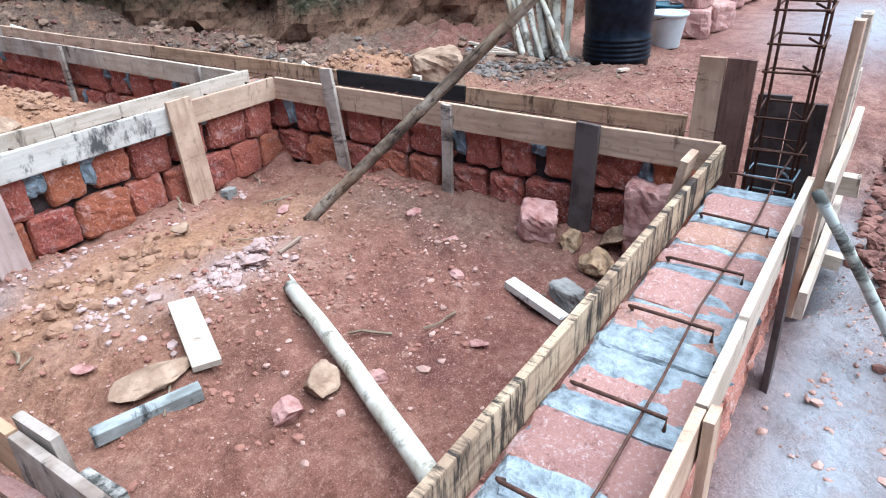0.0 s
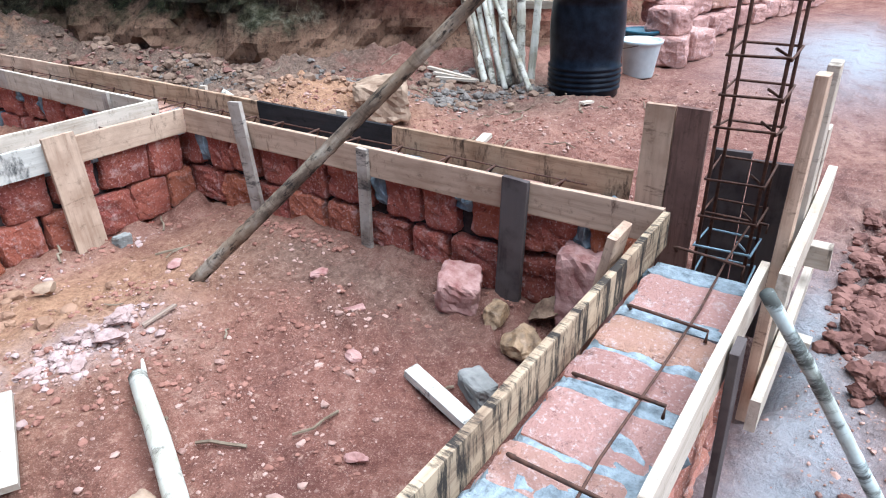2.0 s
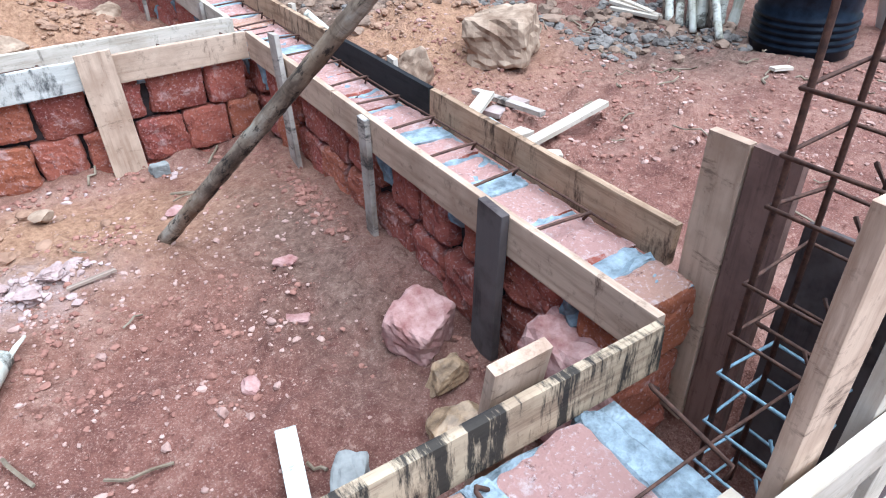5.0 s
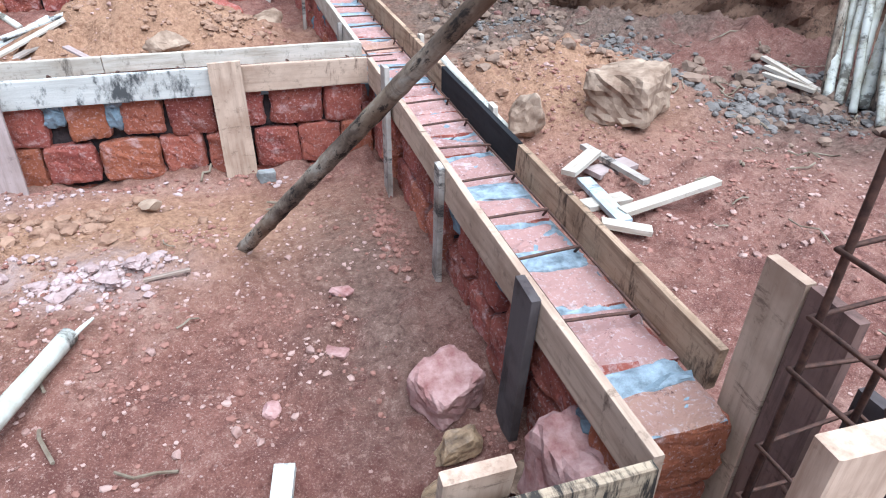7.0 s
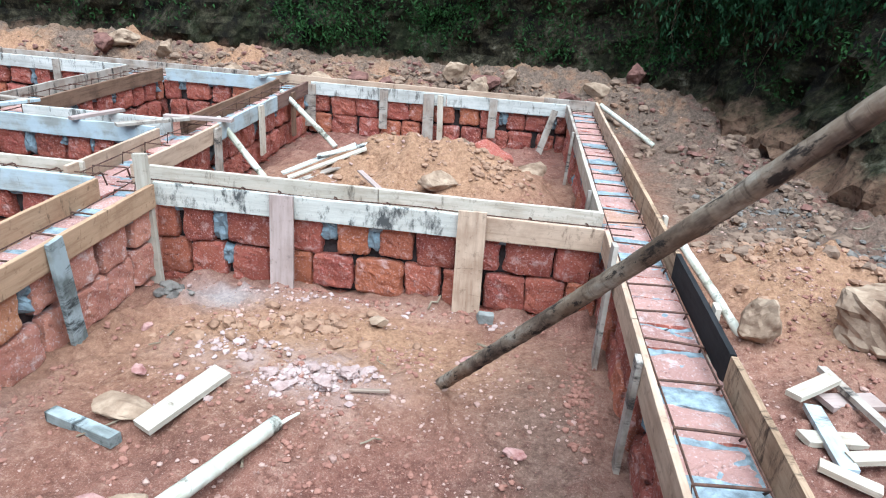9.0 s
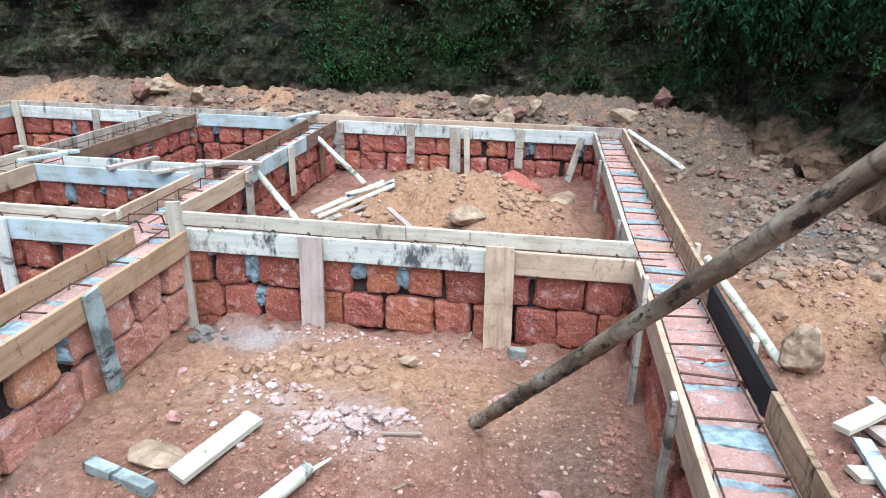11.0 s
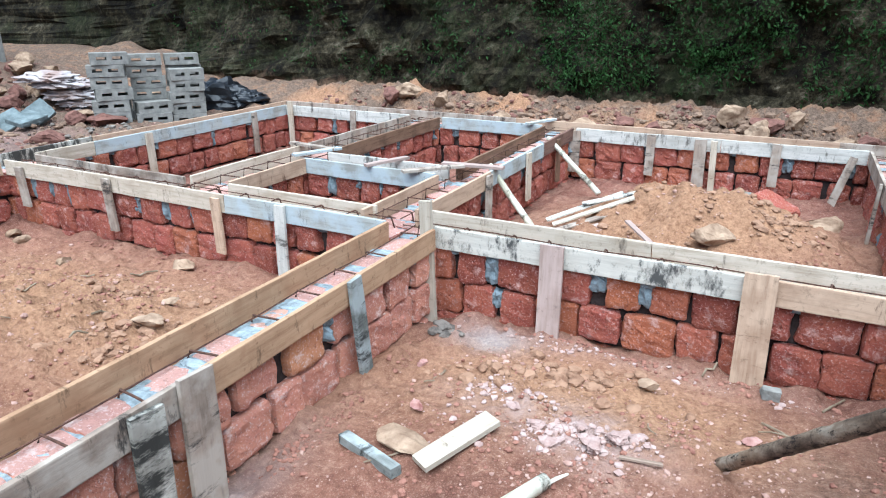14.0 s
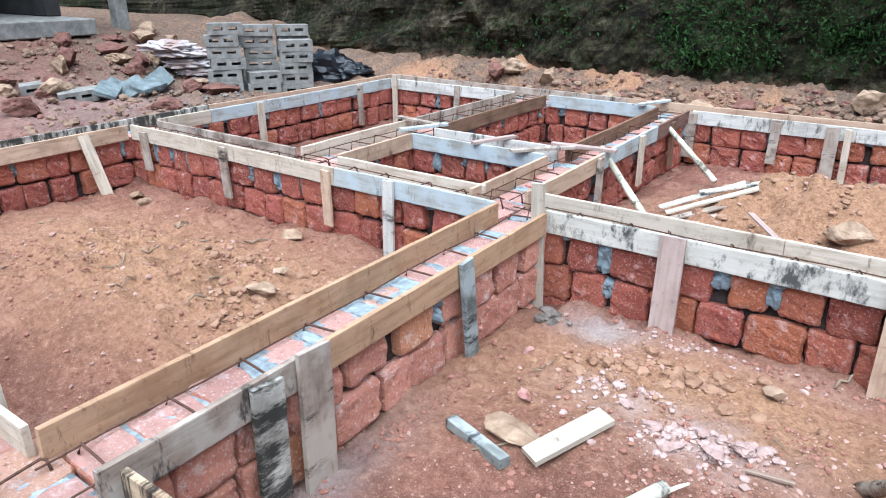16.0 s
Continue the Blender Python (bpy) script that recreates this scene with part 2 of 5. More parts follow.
PINKISH = make_wood("dusty_pink_board", (0.40, 0.30, 0.26), (0.28, 0.20, 0.165))
WHITE = make_wood("limewashed_board", (0.62, 0.58, 0.50), (0.42, 0.38, 0.32), (0.04, 0.04, 0.04), 0.42, None, 0.75, 5.5)
WHITE_CLEAN = make_wood("limewashed_clean_board", (0.60, 0.57, 0.51), (0.38, 0.355, 0.31), (0.09, 0.08, 0.07), 0.3)
BLUISH = make_wood("cement_smeared_board", (0.42, 0.43, 0.40), (0.25, 0.24, 0.21), (0.09, 0.09, 0.09), 0.14, (0.42, 0.47, 0.485))
TARRED = make_wood("tarred_board", (0.46, 0.34, 0.22), (0.18, 0.11, 0.07), (0.012, 0.012, 0.013), 0.6, None, 0.75, 17.0)
STREAKED = make_wood("streaked_board", (0.43, 0.285, 0.18), (0.16, 0.09, 0.05), (0.05, 0.03, 0.02), 0.32)
BLACKED = make_wood("blackened_board", (0.03, 0.028, 0.028), (0.012, 0.012, 0.012))
DARK = make_wood("dark_wet_board", (0.075, 0.055, 0.05), (0.025, 0.02, 0.018), None, 0, (0.10, 0.08, 0.072))
MOULD = make_wood("mould_blackened_board", (0.36, 0.33, 0.28), (0.19, 0.17, 0.14), (0.02, 0.02, 0.018), 0.75, (0.52, 0.49, 0.42))
SLATE = make_wood("cement_grey_board", (0.24, 0.25, 0.23), (0.09, 0.095, 0.085), (0.03, 0.03, 0.028), 0.45, (0.34, 0.37, 0.36))
BROWN = make_wood("brown_board", (0.22, 0.13, 0.085), (0.10, 0.06, 0.04))
REDBROWN = make_wood("red_brown_board", (0.19, 0.11, 0.085), (0.08, 0.045, 0.036))
BARK = make_bark()
PALE_BARK = make_wood("pale_bark", (0.49, 0.45, 0.345), (0.27, 0.235, 0.165), (0.09, 0.075, 0.055), 0.4, (0.60, 0.57, 0.48), 0.8, 5.0)
CEMENT_BARK = make_wood("cement_splashed_bark", (0.40, 0.42, 0.36), (0.20, 0.20, 0.16), (0.06, 0.06, 0.05), 0.5, (0.50, 0.56, 0.52), 0.8, 7.0)
RUST = make_plain("rusty_steel", (0.05, 0.03, 0.024), (0.14, 0.072, 0.05), 60, 0.7, 0.3, 0.001, 0.35)
BLUE_STEEL = make_plain("cement_coated_steel", (0.16, 0.24, 0.28), (0.34, 0.46, 0.52), 40, 0.7, 0.3, 0.001, 0.2)
STONE = make_plain("field_stone", (0.14, 0.08, 0.05), (0.42, 0.30, 0.205), 9, 0.85, 0.7, 0.012)
DEBRIS = make_plain("brown_debris", (0.05, 0.03, 0.022), (0.25, 0.165, 0.115), 22, 0.92, 0.7, 0.01, 0, True)
BROWN_STONE = make_plain("brown_stone", (0.07, 0.038, 0.025), (0.30, 0.20, 0.13), 14, 0.85, 0.8, 0.012)
WET_STONE = make_plain("ochre_stone", (0.06, 0.035, 0.02), (0.46, 0.30, 0.17), 16, 0.4, 0.8, 0.012)
PINK_STONE = make_plain("laterite_stone", (0.22, 0.09, 0.075), (0.44, 0.27, 0.23), 22, 0.9, 0.8, 0.01)
PEBBLE = make_plain("pebbles", (0.15, 0.064, 0.047), (0.42, 0.27, 0.215), 30, 0.9, 0.5, 0.004, 0, True)
CHALK = make_plain("pale_rubble", (0.22, 0.125, 0.10), (0.42, 0.31, 0.275), 25, 0.9, 0.6, 0.005, 0, True)
OCHRE_CLOD = make_plain("ochre_clods", (0.13, 0.063, 0.038), (0.32, 0.19, 0.122), 24, 0.95, 0.8, 0.01, 0, True)
CLOD = make_plain("soil_clods", (0.06, 0.026, 0.022), (0.22, 0.11, 0.085), 20, 0.95, 0.8, 0.01, 0, True)
CONCRETE = make_plain("concrete", (0.13, 0.125, 0.112), (0.30, 0.285, 0.255), 9, 0.9, 0.6, 0.006)
SLAB = make_plain("weathered_slab", (0.075, 0.09, 0.09), (0.20, 0.235, 0.235), 9, 0.85, 0.5, 0.006)
DRUM = make_plain("black_plastic", (0.002, 0.003, 0.005), (0.012, 0.017, 0.026), 14, 0.28, 0.2, 0.003)
BUCKET_WHITE = make_plain("white_plastic", (0.46, 0.53, 0.52), (0.62, 0.69, 0.68), 8, 0.45, 0.05, 0.001)
BUCKET_TEAL = make_plain("teal_plastic", (0.015, 0.07, 0.10), (0.03, 0.12, 0.16), 8, 0.4, 0.05, 0.001)
TARP = make_plain("black_sheet", (0.006, 0.007, 0.009), (0.02, 0.022, 0.026), 5, 0.3, 0.2, 0.01)
SACK = make_plain("sack_cloth", (0.26, 0.17, 0.14), (0.44, 0.42, 0.42), 3.0, 0.8, 0.3, 0.004)
# plaster of the neighbouring bay, its shade put into the dark colour
SHADED = make_plain("shaded_plaster", (0.02, 0.02, 0.02), (0.06, 0.055, 0.05), 2, 0.95, 0.3, 0.01)
GREY_DEBRIS = make_plain("grey_debris", (0.025, 0.02, 0.017), (0.20, 0.17, 0.145), 22, 0.9, 0.7, 0.01, 0, True)
EARTH_CLOD = make_plain("earth_clods", (0.12, 0.047, 0.034), (0.30, 0.145, 0.105), 26, 0.95, 0.8, 0.01, 0, True)
# both leaf greens are near-black: shade from trees above is painted in
LEAF_SHADED = make_plain("shaded_leaf", (0.0004, 0.001, 0.0004), (0.012, 0.038, 0.013), 4, 0.75, 0.0, 0.001, 0, True)
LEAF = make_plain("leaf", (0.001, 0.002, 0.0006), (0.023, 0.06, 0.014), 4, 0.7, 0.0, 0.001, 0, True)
DARK_ROOT = make_plain("earthy_root", (0.03, 0.019, 0.012), (0.11, 0.078, 0.05), 12, 0.9, 0.3, 0.002)
ROOT = make_plain("dry_root", (0.12, 0.08, 0.05), (0.30, 0.24, 0.17), 12, 0.9, 0.3, 0.002)


# ---- mesh helpers ----
def mesh_of(name, bm, mat, smooth=False):
    me = bpy.data.meshes.new(name)
    bm.to_mesh(me)
    bm.free()
    me.materials.append(mat)
    if smooth:
        me.polygons.foreach_set("use_smooth", [True] * len(me.polygons))
    return me


def part(name, bm, mat, parent, label="", smooth=False):
    ob = new(name, mesh_of(name, bm, mat, smooth))
    ob.parent = parent
    if label:
        tagged(ob, label)
    return ob


def vnoise(p, seed=0):
    """Smooth value noise of an array of points, -1 to 1."""
    p = np.asarray(p, float)
    i = np.floor(p).astype(np.int64)
    f = p - i
    f = f * f * (3 - 2 * f)
    out = np.zeros(p.shape[:-1])
    d = p.shape[-1]
    for c in range(2 ** d):
        bits = [(c >> k) & 1 for k in range(d)]
        h = np.full(p.shape[:-1], seed * 1013 + 17, np.int64)
        w = np.ones(p.shape[:-1])
        for k in range(d):
            h = (h * 73856093 + (i[..., k] + bits[k]) * (19349663 + 4256249 * k)) & 0x7FFFFFFF
            h = (h ^ (h >> 13)) * 1274126177 & 0x7FFFFFFF
            w = w * (f[..., k] if bits[k] else 1 - f[..., k])
        out += w * ((h & 0xFFFF) / 32767.5 - 1)
    return out


def fbm(p, octaves=4, seed=0):
    p = np.asarray(p, float)
    return sum(vnoise(p * 2 ** k + 7.3 * k, seed + k) * 0.5 ** k for k in range(octaves))


def plank_mesh(name, length, width, thick, mat, seed=0):
    """A sawn board along x, width along z, with softened edges, a slight bow and rough ends."""
    rng = random.Random(seed)
    n = max(2, int(length / 0.12))
    bm = bmesh.new()
    ring = [(-0.5, -0.46), (-0.46, -0.5), (0.46, -0.5), (0.5, -0.46), (0.5, 0.46), (0.46, 0.5), (-0.46, 0.5), (-0.5, 0.46)]
    rows = []
    b1, b2 = rng.uniform(-1, 1) * 0.003 * length, rng.uniform(-1, 1) * 0.003 * length
    for i in range(n + 1):
        u = i / n
        bow = math.sin(math.pi * u)
        e = 1 + rng.uniform(-0.02, 0.02)
        end = rng.uniform(-0.004, 0.004)
        rows.append([bm.verts.new(((u - 0.5) * length + (end * k[1] * 2 if i in (0, n) else 0), k[0] * thick * (1 + rng.uniform(-.05, .05)) + b1 * bow, k[1] * width * e + b2 * bow)) for k in ring])
    for a, c in zip(rows, rows[1:]):
        for k in range(8):
            bm.faces.new((a[k], a[(k + 1) % 8], c[(k + 1) % 8], c[k]))
    bm.faces.new(rows[0][::-1])
    bm.faces.new(rows[-1])
    bmesh.ops.recalc_face_normals(bm, faces=bm.faces)
    return mesh_of(name, bm, mat)


PLANKS = 0


def plank(name, label, category, mat, p0, p1, width, thick, facing, group=""):
    """A board from p0 to p1 (its centre line); facing: the way its broad face looks."""
    global PLANKS
    PLANKS += 1
    a, b = Vector(p0), Vector(p1)
    x = (b - a).normalized()
    y = Vector(facing)
    y = (y - x * y.dot(x)).normalized()
    z = x.cross(y)
    m = Matrix((x, y, z)).transposed().to_4x4()
    m.translation = (a + b) / 2
    ob = new(name, plank_mesh(name, (b - a).length, width, thick, mat, PLANKS))
    ob.matrix_world = m
    return tagged(ob, label, category, group)


def tube_bm(pts, radii, sides=8, bm=None, wob=0.0, seed=0):
    bm = bm or bmesh.new()
    rng = random.Random(seed)
    pts = [Vector(p) for p in pts]
    rings = []
    up = Vector((0.31, 0.17, 0.93))
    for i, p in enumerate(pts):
        d = (pts[min(i + 1, len(pts) - 1)] - pts[max(i - 1, 0)]).normalized()
        u = d.cross(up)
        u = (u if u.length > 0.05 else d.cross(Vector((1, 0, 0)))).normalized()
        w = d.cross(u)
        r = radii[i] if isinstance(radii, (list, tuple)) else radii
        rings.append([bm.verts.new(p + (u * math.cos(a) + w * math.sin(a)) * r * (1 + rng.uniform(-wob, wob))) for a in (2 * math.pi * k / sides for k in range(sides))])
    for a, c in zip(rings, rings[1:]):
        for k in range(sides):
            bm.faces.new((a[k], a[(k + 1) % sides], c[(k + 1) % sides], c[k]))
    bm.faces.new(rings[0][::-1])
    bm.faces.new(rings[-1])
    return bm


def pole(name, label, category, mat, p0, p1, r0, r1, nodes=0.0, bend=0.02, seed=0, group=""):
    """A round pole or bamboo, with swollen nodes, in its own frame along x."""
    a, b = Vector(p0), Vector(p1)
    length = (b - a).length
    rng = random.Random(seed)
    pts, rad = [], []
    steps = max(8, int(length / 0.03)) if nodes else max(6, int(length / 0.12))
    for i in range(steps + 1):
        u = i / steps
        pts.append(((u - 0.5) * length, bend * math.sin(3.1 * u) + bend * 0.3 * math.sin(9 * u + seed), bend * 0.5 * math.sin(5 * u + seed)))
        r = r0 + (r1 - r0) * u + rng.uniform(-0.04, 0.04) * r0
        if nodes and abs((u * length / nodes + 0.3) % 1.0) < 0.03 / nodes:
            r *= 1.07
        rad.append(r)
    bm = tube_bm(pts, rad, 12, None, 0.05, seed)
    bmesh.ops.recalc_face_normals(bm, faces=bm.faces)
    ob = new(name, mesh_of(name, bm, mat, True))
    q = (b - a).to_track_quat("X", "Z")
    ob.matrix_world = Matrix.LocRotScale((a + b) / 2, q, None)
    return tagged(ob, label, category, group)


def rock_bm(seed, rough=0.28, cuts=9, sub=4):
    """A broken stone: a ball cut by flat planes, then roughened."""
    rng = random.Random(seed)
    bm = bmesh.new()
    bmesh.ops.create_icosphere(bm, subdivisions=sub, radius=1.0)
    planes = []
    for _ in range(cuts):
        d = Vector((rng.uniform(-1, 1), rng.uniform(-1, 1), rng.uniform(-0.8, 1))).normalized()
        planes.append((d, rng.uniform(0.42, 0.72)))
    off = Vector((seed * 3.1, seed * 1.7, 0))
    for v in bm.verts:
        for d, k in planes:
            e = v.co.dot(d) - k
            if e > 0:
                v.co -= d * e
        v.co += v.co.normalized() * (noise.fractal(v.co * 2.2 + off, 1.0, 2.0, 5) * rough * 0.42)
    return bm


def rock(name, label, mat, place, size, turn=0.0, seed=1, rough=0.28, group="", sink=0.12, cat="rock"):
    bm = rock_bm(seed, rough)
    lo = min(v.co.z for v in bm.verts)
    hi = max(v.co.z for v in bm.verts)
    for v in bm.verts:
        v.co = Vector((v.co.x * size[0] * 0.68, v.co.y * size[1] * 0.68, (v.co.z - lo) / (hi - lo) * size[2] - sink * size[2]))
    ob = new(name, mesh_of(name, bm, mat))
    ob.matrix_world = pose(place[0], place[1], ground_z(place[0], place[1]) if len(place) < 3 else place[2], 0, 0, turn)
    return tagged(ob, label, cat, group)


def block_mesh(name, seed, mat, wobble=0.125, power=10.0, sub=8):
    """A hewn laterite block in a unit cube: worn edges and an uneven face."""
    bm = bmesh.new()
    bmesh.ops.create_cube(bm, size=1.0)
    bmesh.ops.subdivide_edges(bm, edges=bm.edges[:], cuts=sub, use_grid_fill=True)
    off = Vector((seed * 5.3, seed * 2.9, seed * 1.1))
    for v in bm.verts:
        c = v.co * 2
        k = (abs(c.x) ** power + abs(c.y) ** power + abs(c.z) ** power) ** (1 / power)
        c = c / max(k, 1e-6) if k > 1 else c
        c = c + Vector((noise.noise(c * 1.3 + off), noise.noise(c * 1.3 - off), noise.noise(c * 1.1 + off * 2))) * wobble
        c += c.normalized() * (noise.noise(c * 2.5 + off) * 0.4 + noise.noise(c * 5 + off) * 0.55 + noise.noise(c * 10 + off) * 0.35) * wobble
        v.co = c / 2
    return mesh_of(name, bm, mat)


# ---- ground ----
FOOT = [(-30, 7.5), (-14, 5.9), (-9, 5.0), (-6, 4.65), (-2.4, 4.5), (0.1, 4.55), (0.8, 4.25), (1.25, 3.7), (1.52, 3.0), (1.8, 2.2), (2.25, 1.3), (2.75, 0.62), (3.25, 0.2), (4.2, -0.2), (6.2, -0.6), (9.0, -1.1), (14, -2.2), (30, -5)]


def foot_line():
    pts = [Vector((*p, 0)) for p in FOOT]
    out = []
    for i in range(len(pts) - 1):
        p0, p1, p2, p3 = pts[max(i - 1, 0)], pts[i], pts[i + 1], pts[min(i + 2, len(pts) - 1)]
        n = max(3, int((p2 - p1).length / 0.07)) if -9 < p1.x < 6 else 12
        for k in range(n):
            u = k / n
            out.append(0.5 * ((2 * p1) + (p2 - p0) * u + (2 * p0 - 5 * p1 + 4 * p2 - p3) * u * u + (3 * p1 - p0 - 3 * p2 + p3) * u ** 3))
    out.append(pts[-1])
    return out


LINE = np.array([(p.x, p.y) for p in foot_line()])


def bell(x, y, cx, cy, rx, ry):
    return np.exp(-(((x - cx) / rx) ** 2 + ((y - cy) / ry) ** 2))


def step(v, lo, hi):
    t = np.clip((v - lo) / (hi - lo), 0, 1)
    return t * t * (3 - 2 * t)


def ground_h(x, y):
    """Height of the ground: the spaces between the walls, and the yard around them."""
    x, y = np.asarray(x, float), np.asarray(y, float)
    front = y < -2.45
    room_a = 0.03 + 0.135 * bell(x, y, -1.15, -1.15, 0.95, 0.85) + 0.07 * bell(x, y, -0.1, -0.9, 0.4, 0.7)
    room_b = 0.09 + 0.03 * fbm(np.stack([x, y], -1) * 5, 3, 12) * bell(x, y, -1.0, 1.6, 0.8, 0.7) + 0.38 * bell(x, y, -1.18, 1.62, 0.66, 0.52) + 0.17 * bell(x, y, -0.5, 1.55, 0.4, 0.5)
    room_c = 0.05 + 0.2 * bell(x, y, -3.75, -1.3, 0.85, 0.7) + 0.05 * bell(x, y, -5.0, -1.3, 0.8, 0.7)
    small = np.full_like(x, 0.06)
    yard_f = 0.02 + 0.10 * step(x, 0.4, 3.0) + 0.0 * y
    yard_n = 0.19 + 0.21 * bell(x, y, 1.1, 0.3, 0.6, 0.5) + 0.05 * bell(x, y, 1.8, -1.2, 0.9, 0.5)
    yard_b = 0.33 + 0.16 * step(y, 3.6, 4.5)
    yard_l = 0.28 + 0.52 * step(-x, 8.3, 10.6) + 0.06 * step(-x, 6.4, 8.4)
    z = np.where(x > -2.3, np.where(y > 0.1, room_b, room_a), np.where(y > 0.1, small, room_c))
    z = np.where(x < -5.97, yard_l, z)
    pit = 0.55 * np.clip(1.6 * bell(x, y, 0.14, -2.36, 0.2, 0.24), 0, 1)
    z = np.where(front & (x > -5.97), yard_f, z)
    z = np.where((x > 0.14) & (y > -2.45), yard_n, z)
    z = np.where((x > 0.14) & (y <= -2.45), yard_f + (yard_n - yard_f) * step(y, -2.7, -2.2), z)
    z = np.where((y > 3.4) & (x >= -5.97), np.where(x > 0.14, np.maximum(yard_n, yard_b * step(y, 2.4, 4.0)), yard_b), z)
    z = np.where((y > 3.4) & (x < -5.97), np.maximum(yard_l, yard_b), z)
    return z - pit


def ground_full(x, y):
    x, y = np.asarray(x, float), np.asarray(y, float)
    z = ground_h(x, y)
    p = np.stack([x, y], -1)
    near = ((x > -7) & (x < 4) & (y > -4.5) & (y < 5))
    z = z + 0.022 * fbm(p * 2.1, 3, 3) * np.where((x > 3.4) | (y < -4.2), 0.3, 1.0) + 0.017 * fbm(p * 8.0, 3, 9) * near
    rubble = step(-x, 6.3, 7.2) + step(y, 3.5, 4.2) * (x < 2.2) + step(x, 0.5, 1.2) * step(y, -0.2, 0.8) + 0.5 * bell(x, y, -3.7, -1.1, 1.2, 0.7) + 0.6 * bell(x, y, -1.1, 1.6, 0.8, 0.6)
    z = z + np.clip(rubble, 0, 1) * (0.03 * fbm(p * 5.0, 3, 21) + 0.035 * np.abs(fbm(p * 15.0, 3, 23)))
    # trodden crumbs and lumps of dug soil
    low = np.clip(0.55 + 0.9 * fbm(p * 1.6, 2, 44), 0.15, 1.0)
    lumps = np.clip(fbm(p * 13.0, 3, 51) - 0.12, 0, 1) * 0.036 + np.clip(fbm(p * 27.0, 2, 53) - 0.2, 0, 1) * 0.020
    room = (x > -5.8) & (x < 0) & (y > -2.3) & (y < 3.3)
    z = z + near * low * lumps * np.where(room, 1.0, 0.8)
    dug = bell(x, y, -3.9, -1.2, 1.5, 0.75) + bell(x, y, -1.1, 1.6, 0.8, 0.65) + 0.8 * bell(x, y, 1.1, 0.4, 0.6, 0.6) + 0.9 * bell(x, y, 0.95, -3.05, 0.6, 0.2) + 0.8 * step(y, 3.55, 3.9) * step(-x, -2.2, -1.0)
    z = z + np.clip(dug, 0, 1) * near * (0.05 * np.clip(fbm(p * 7.0, 3, 61), -0.3, 1) + 0.03 * np.abs(fbm(p * 17.0, 2, 63)))
    # soil and chips thrown up against the foot of the walls
    for e in (np.abs(y + 0.02) + 9 * ((x < -2.15) | (x > 0)), np.abs(x) + 9 * ((y < -2.3) | (y > 3.3)), np.abs(x + 2.15) + 9 * ((y > 0) | (y < -2.3)), np.abs(y + 0.03) + 9 * (x > -2.45)):
        z = z + near * step(-e, -0.16, 0.0) * 0.05 * np.clip(0.35 + fbm(p * 6.0, 3, 71), 0, 1)
    # talus against the cut bank
    inside = (x > -12) & (x < 8) & (y > -2)
    d = np.full(x.shape, 9.0)
    if inside.any():
        q = p[inside]
        best = np.full(len(q), 9.0)
        for k in range(0, len(LINE), 4):
            best = np.minimum(best, np.hypot(q[:, 0] - LINE[k, 0], q[:, 1] - LINE[k, 1]))
        d[inside] = best
    return z + (0.14 + 0.05 * fbm(p * 3.0, 2, 81)) * step(-d, -0.7, 0.0)


def ground_z(x, y):
    return float(ground_full(np.array([x]), np.array([y]))[0])


def axis(lo, hi, fine_lo, fine_hi, fine):
    mid_ = np.arange(fine_lo, fine_hi, fine)
    left, s, v = [], 0.12, fine_lo
    while v > lo:
        v -= s
        s = s * (1.0 if v > fine_lo - 5 else 1.5)
        left.append(v)
    right, s, v = [], 0.12, mid_[-1]
    while v < hi:
        v += s
        s = s * (1.0 if v < fine_hi + 4 else 1.5)
        right.append(v)
    return np.concatenate([left[::-1], mid_, right])


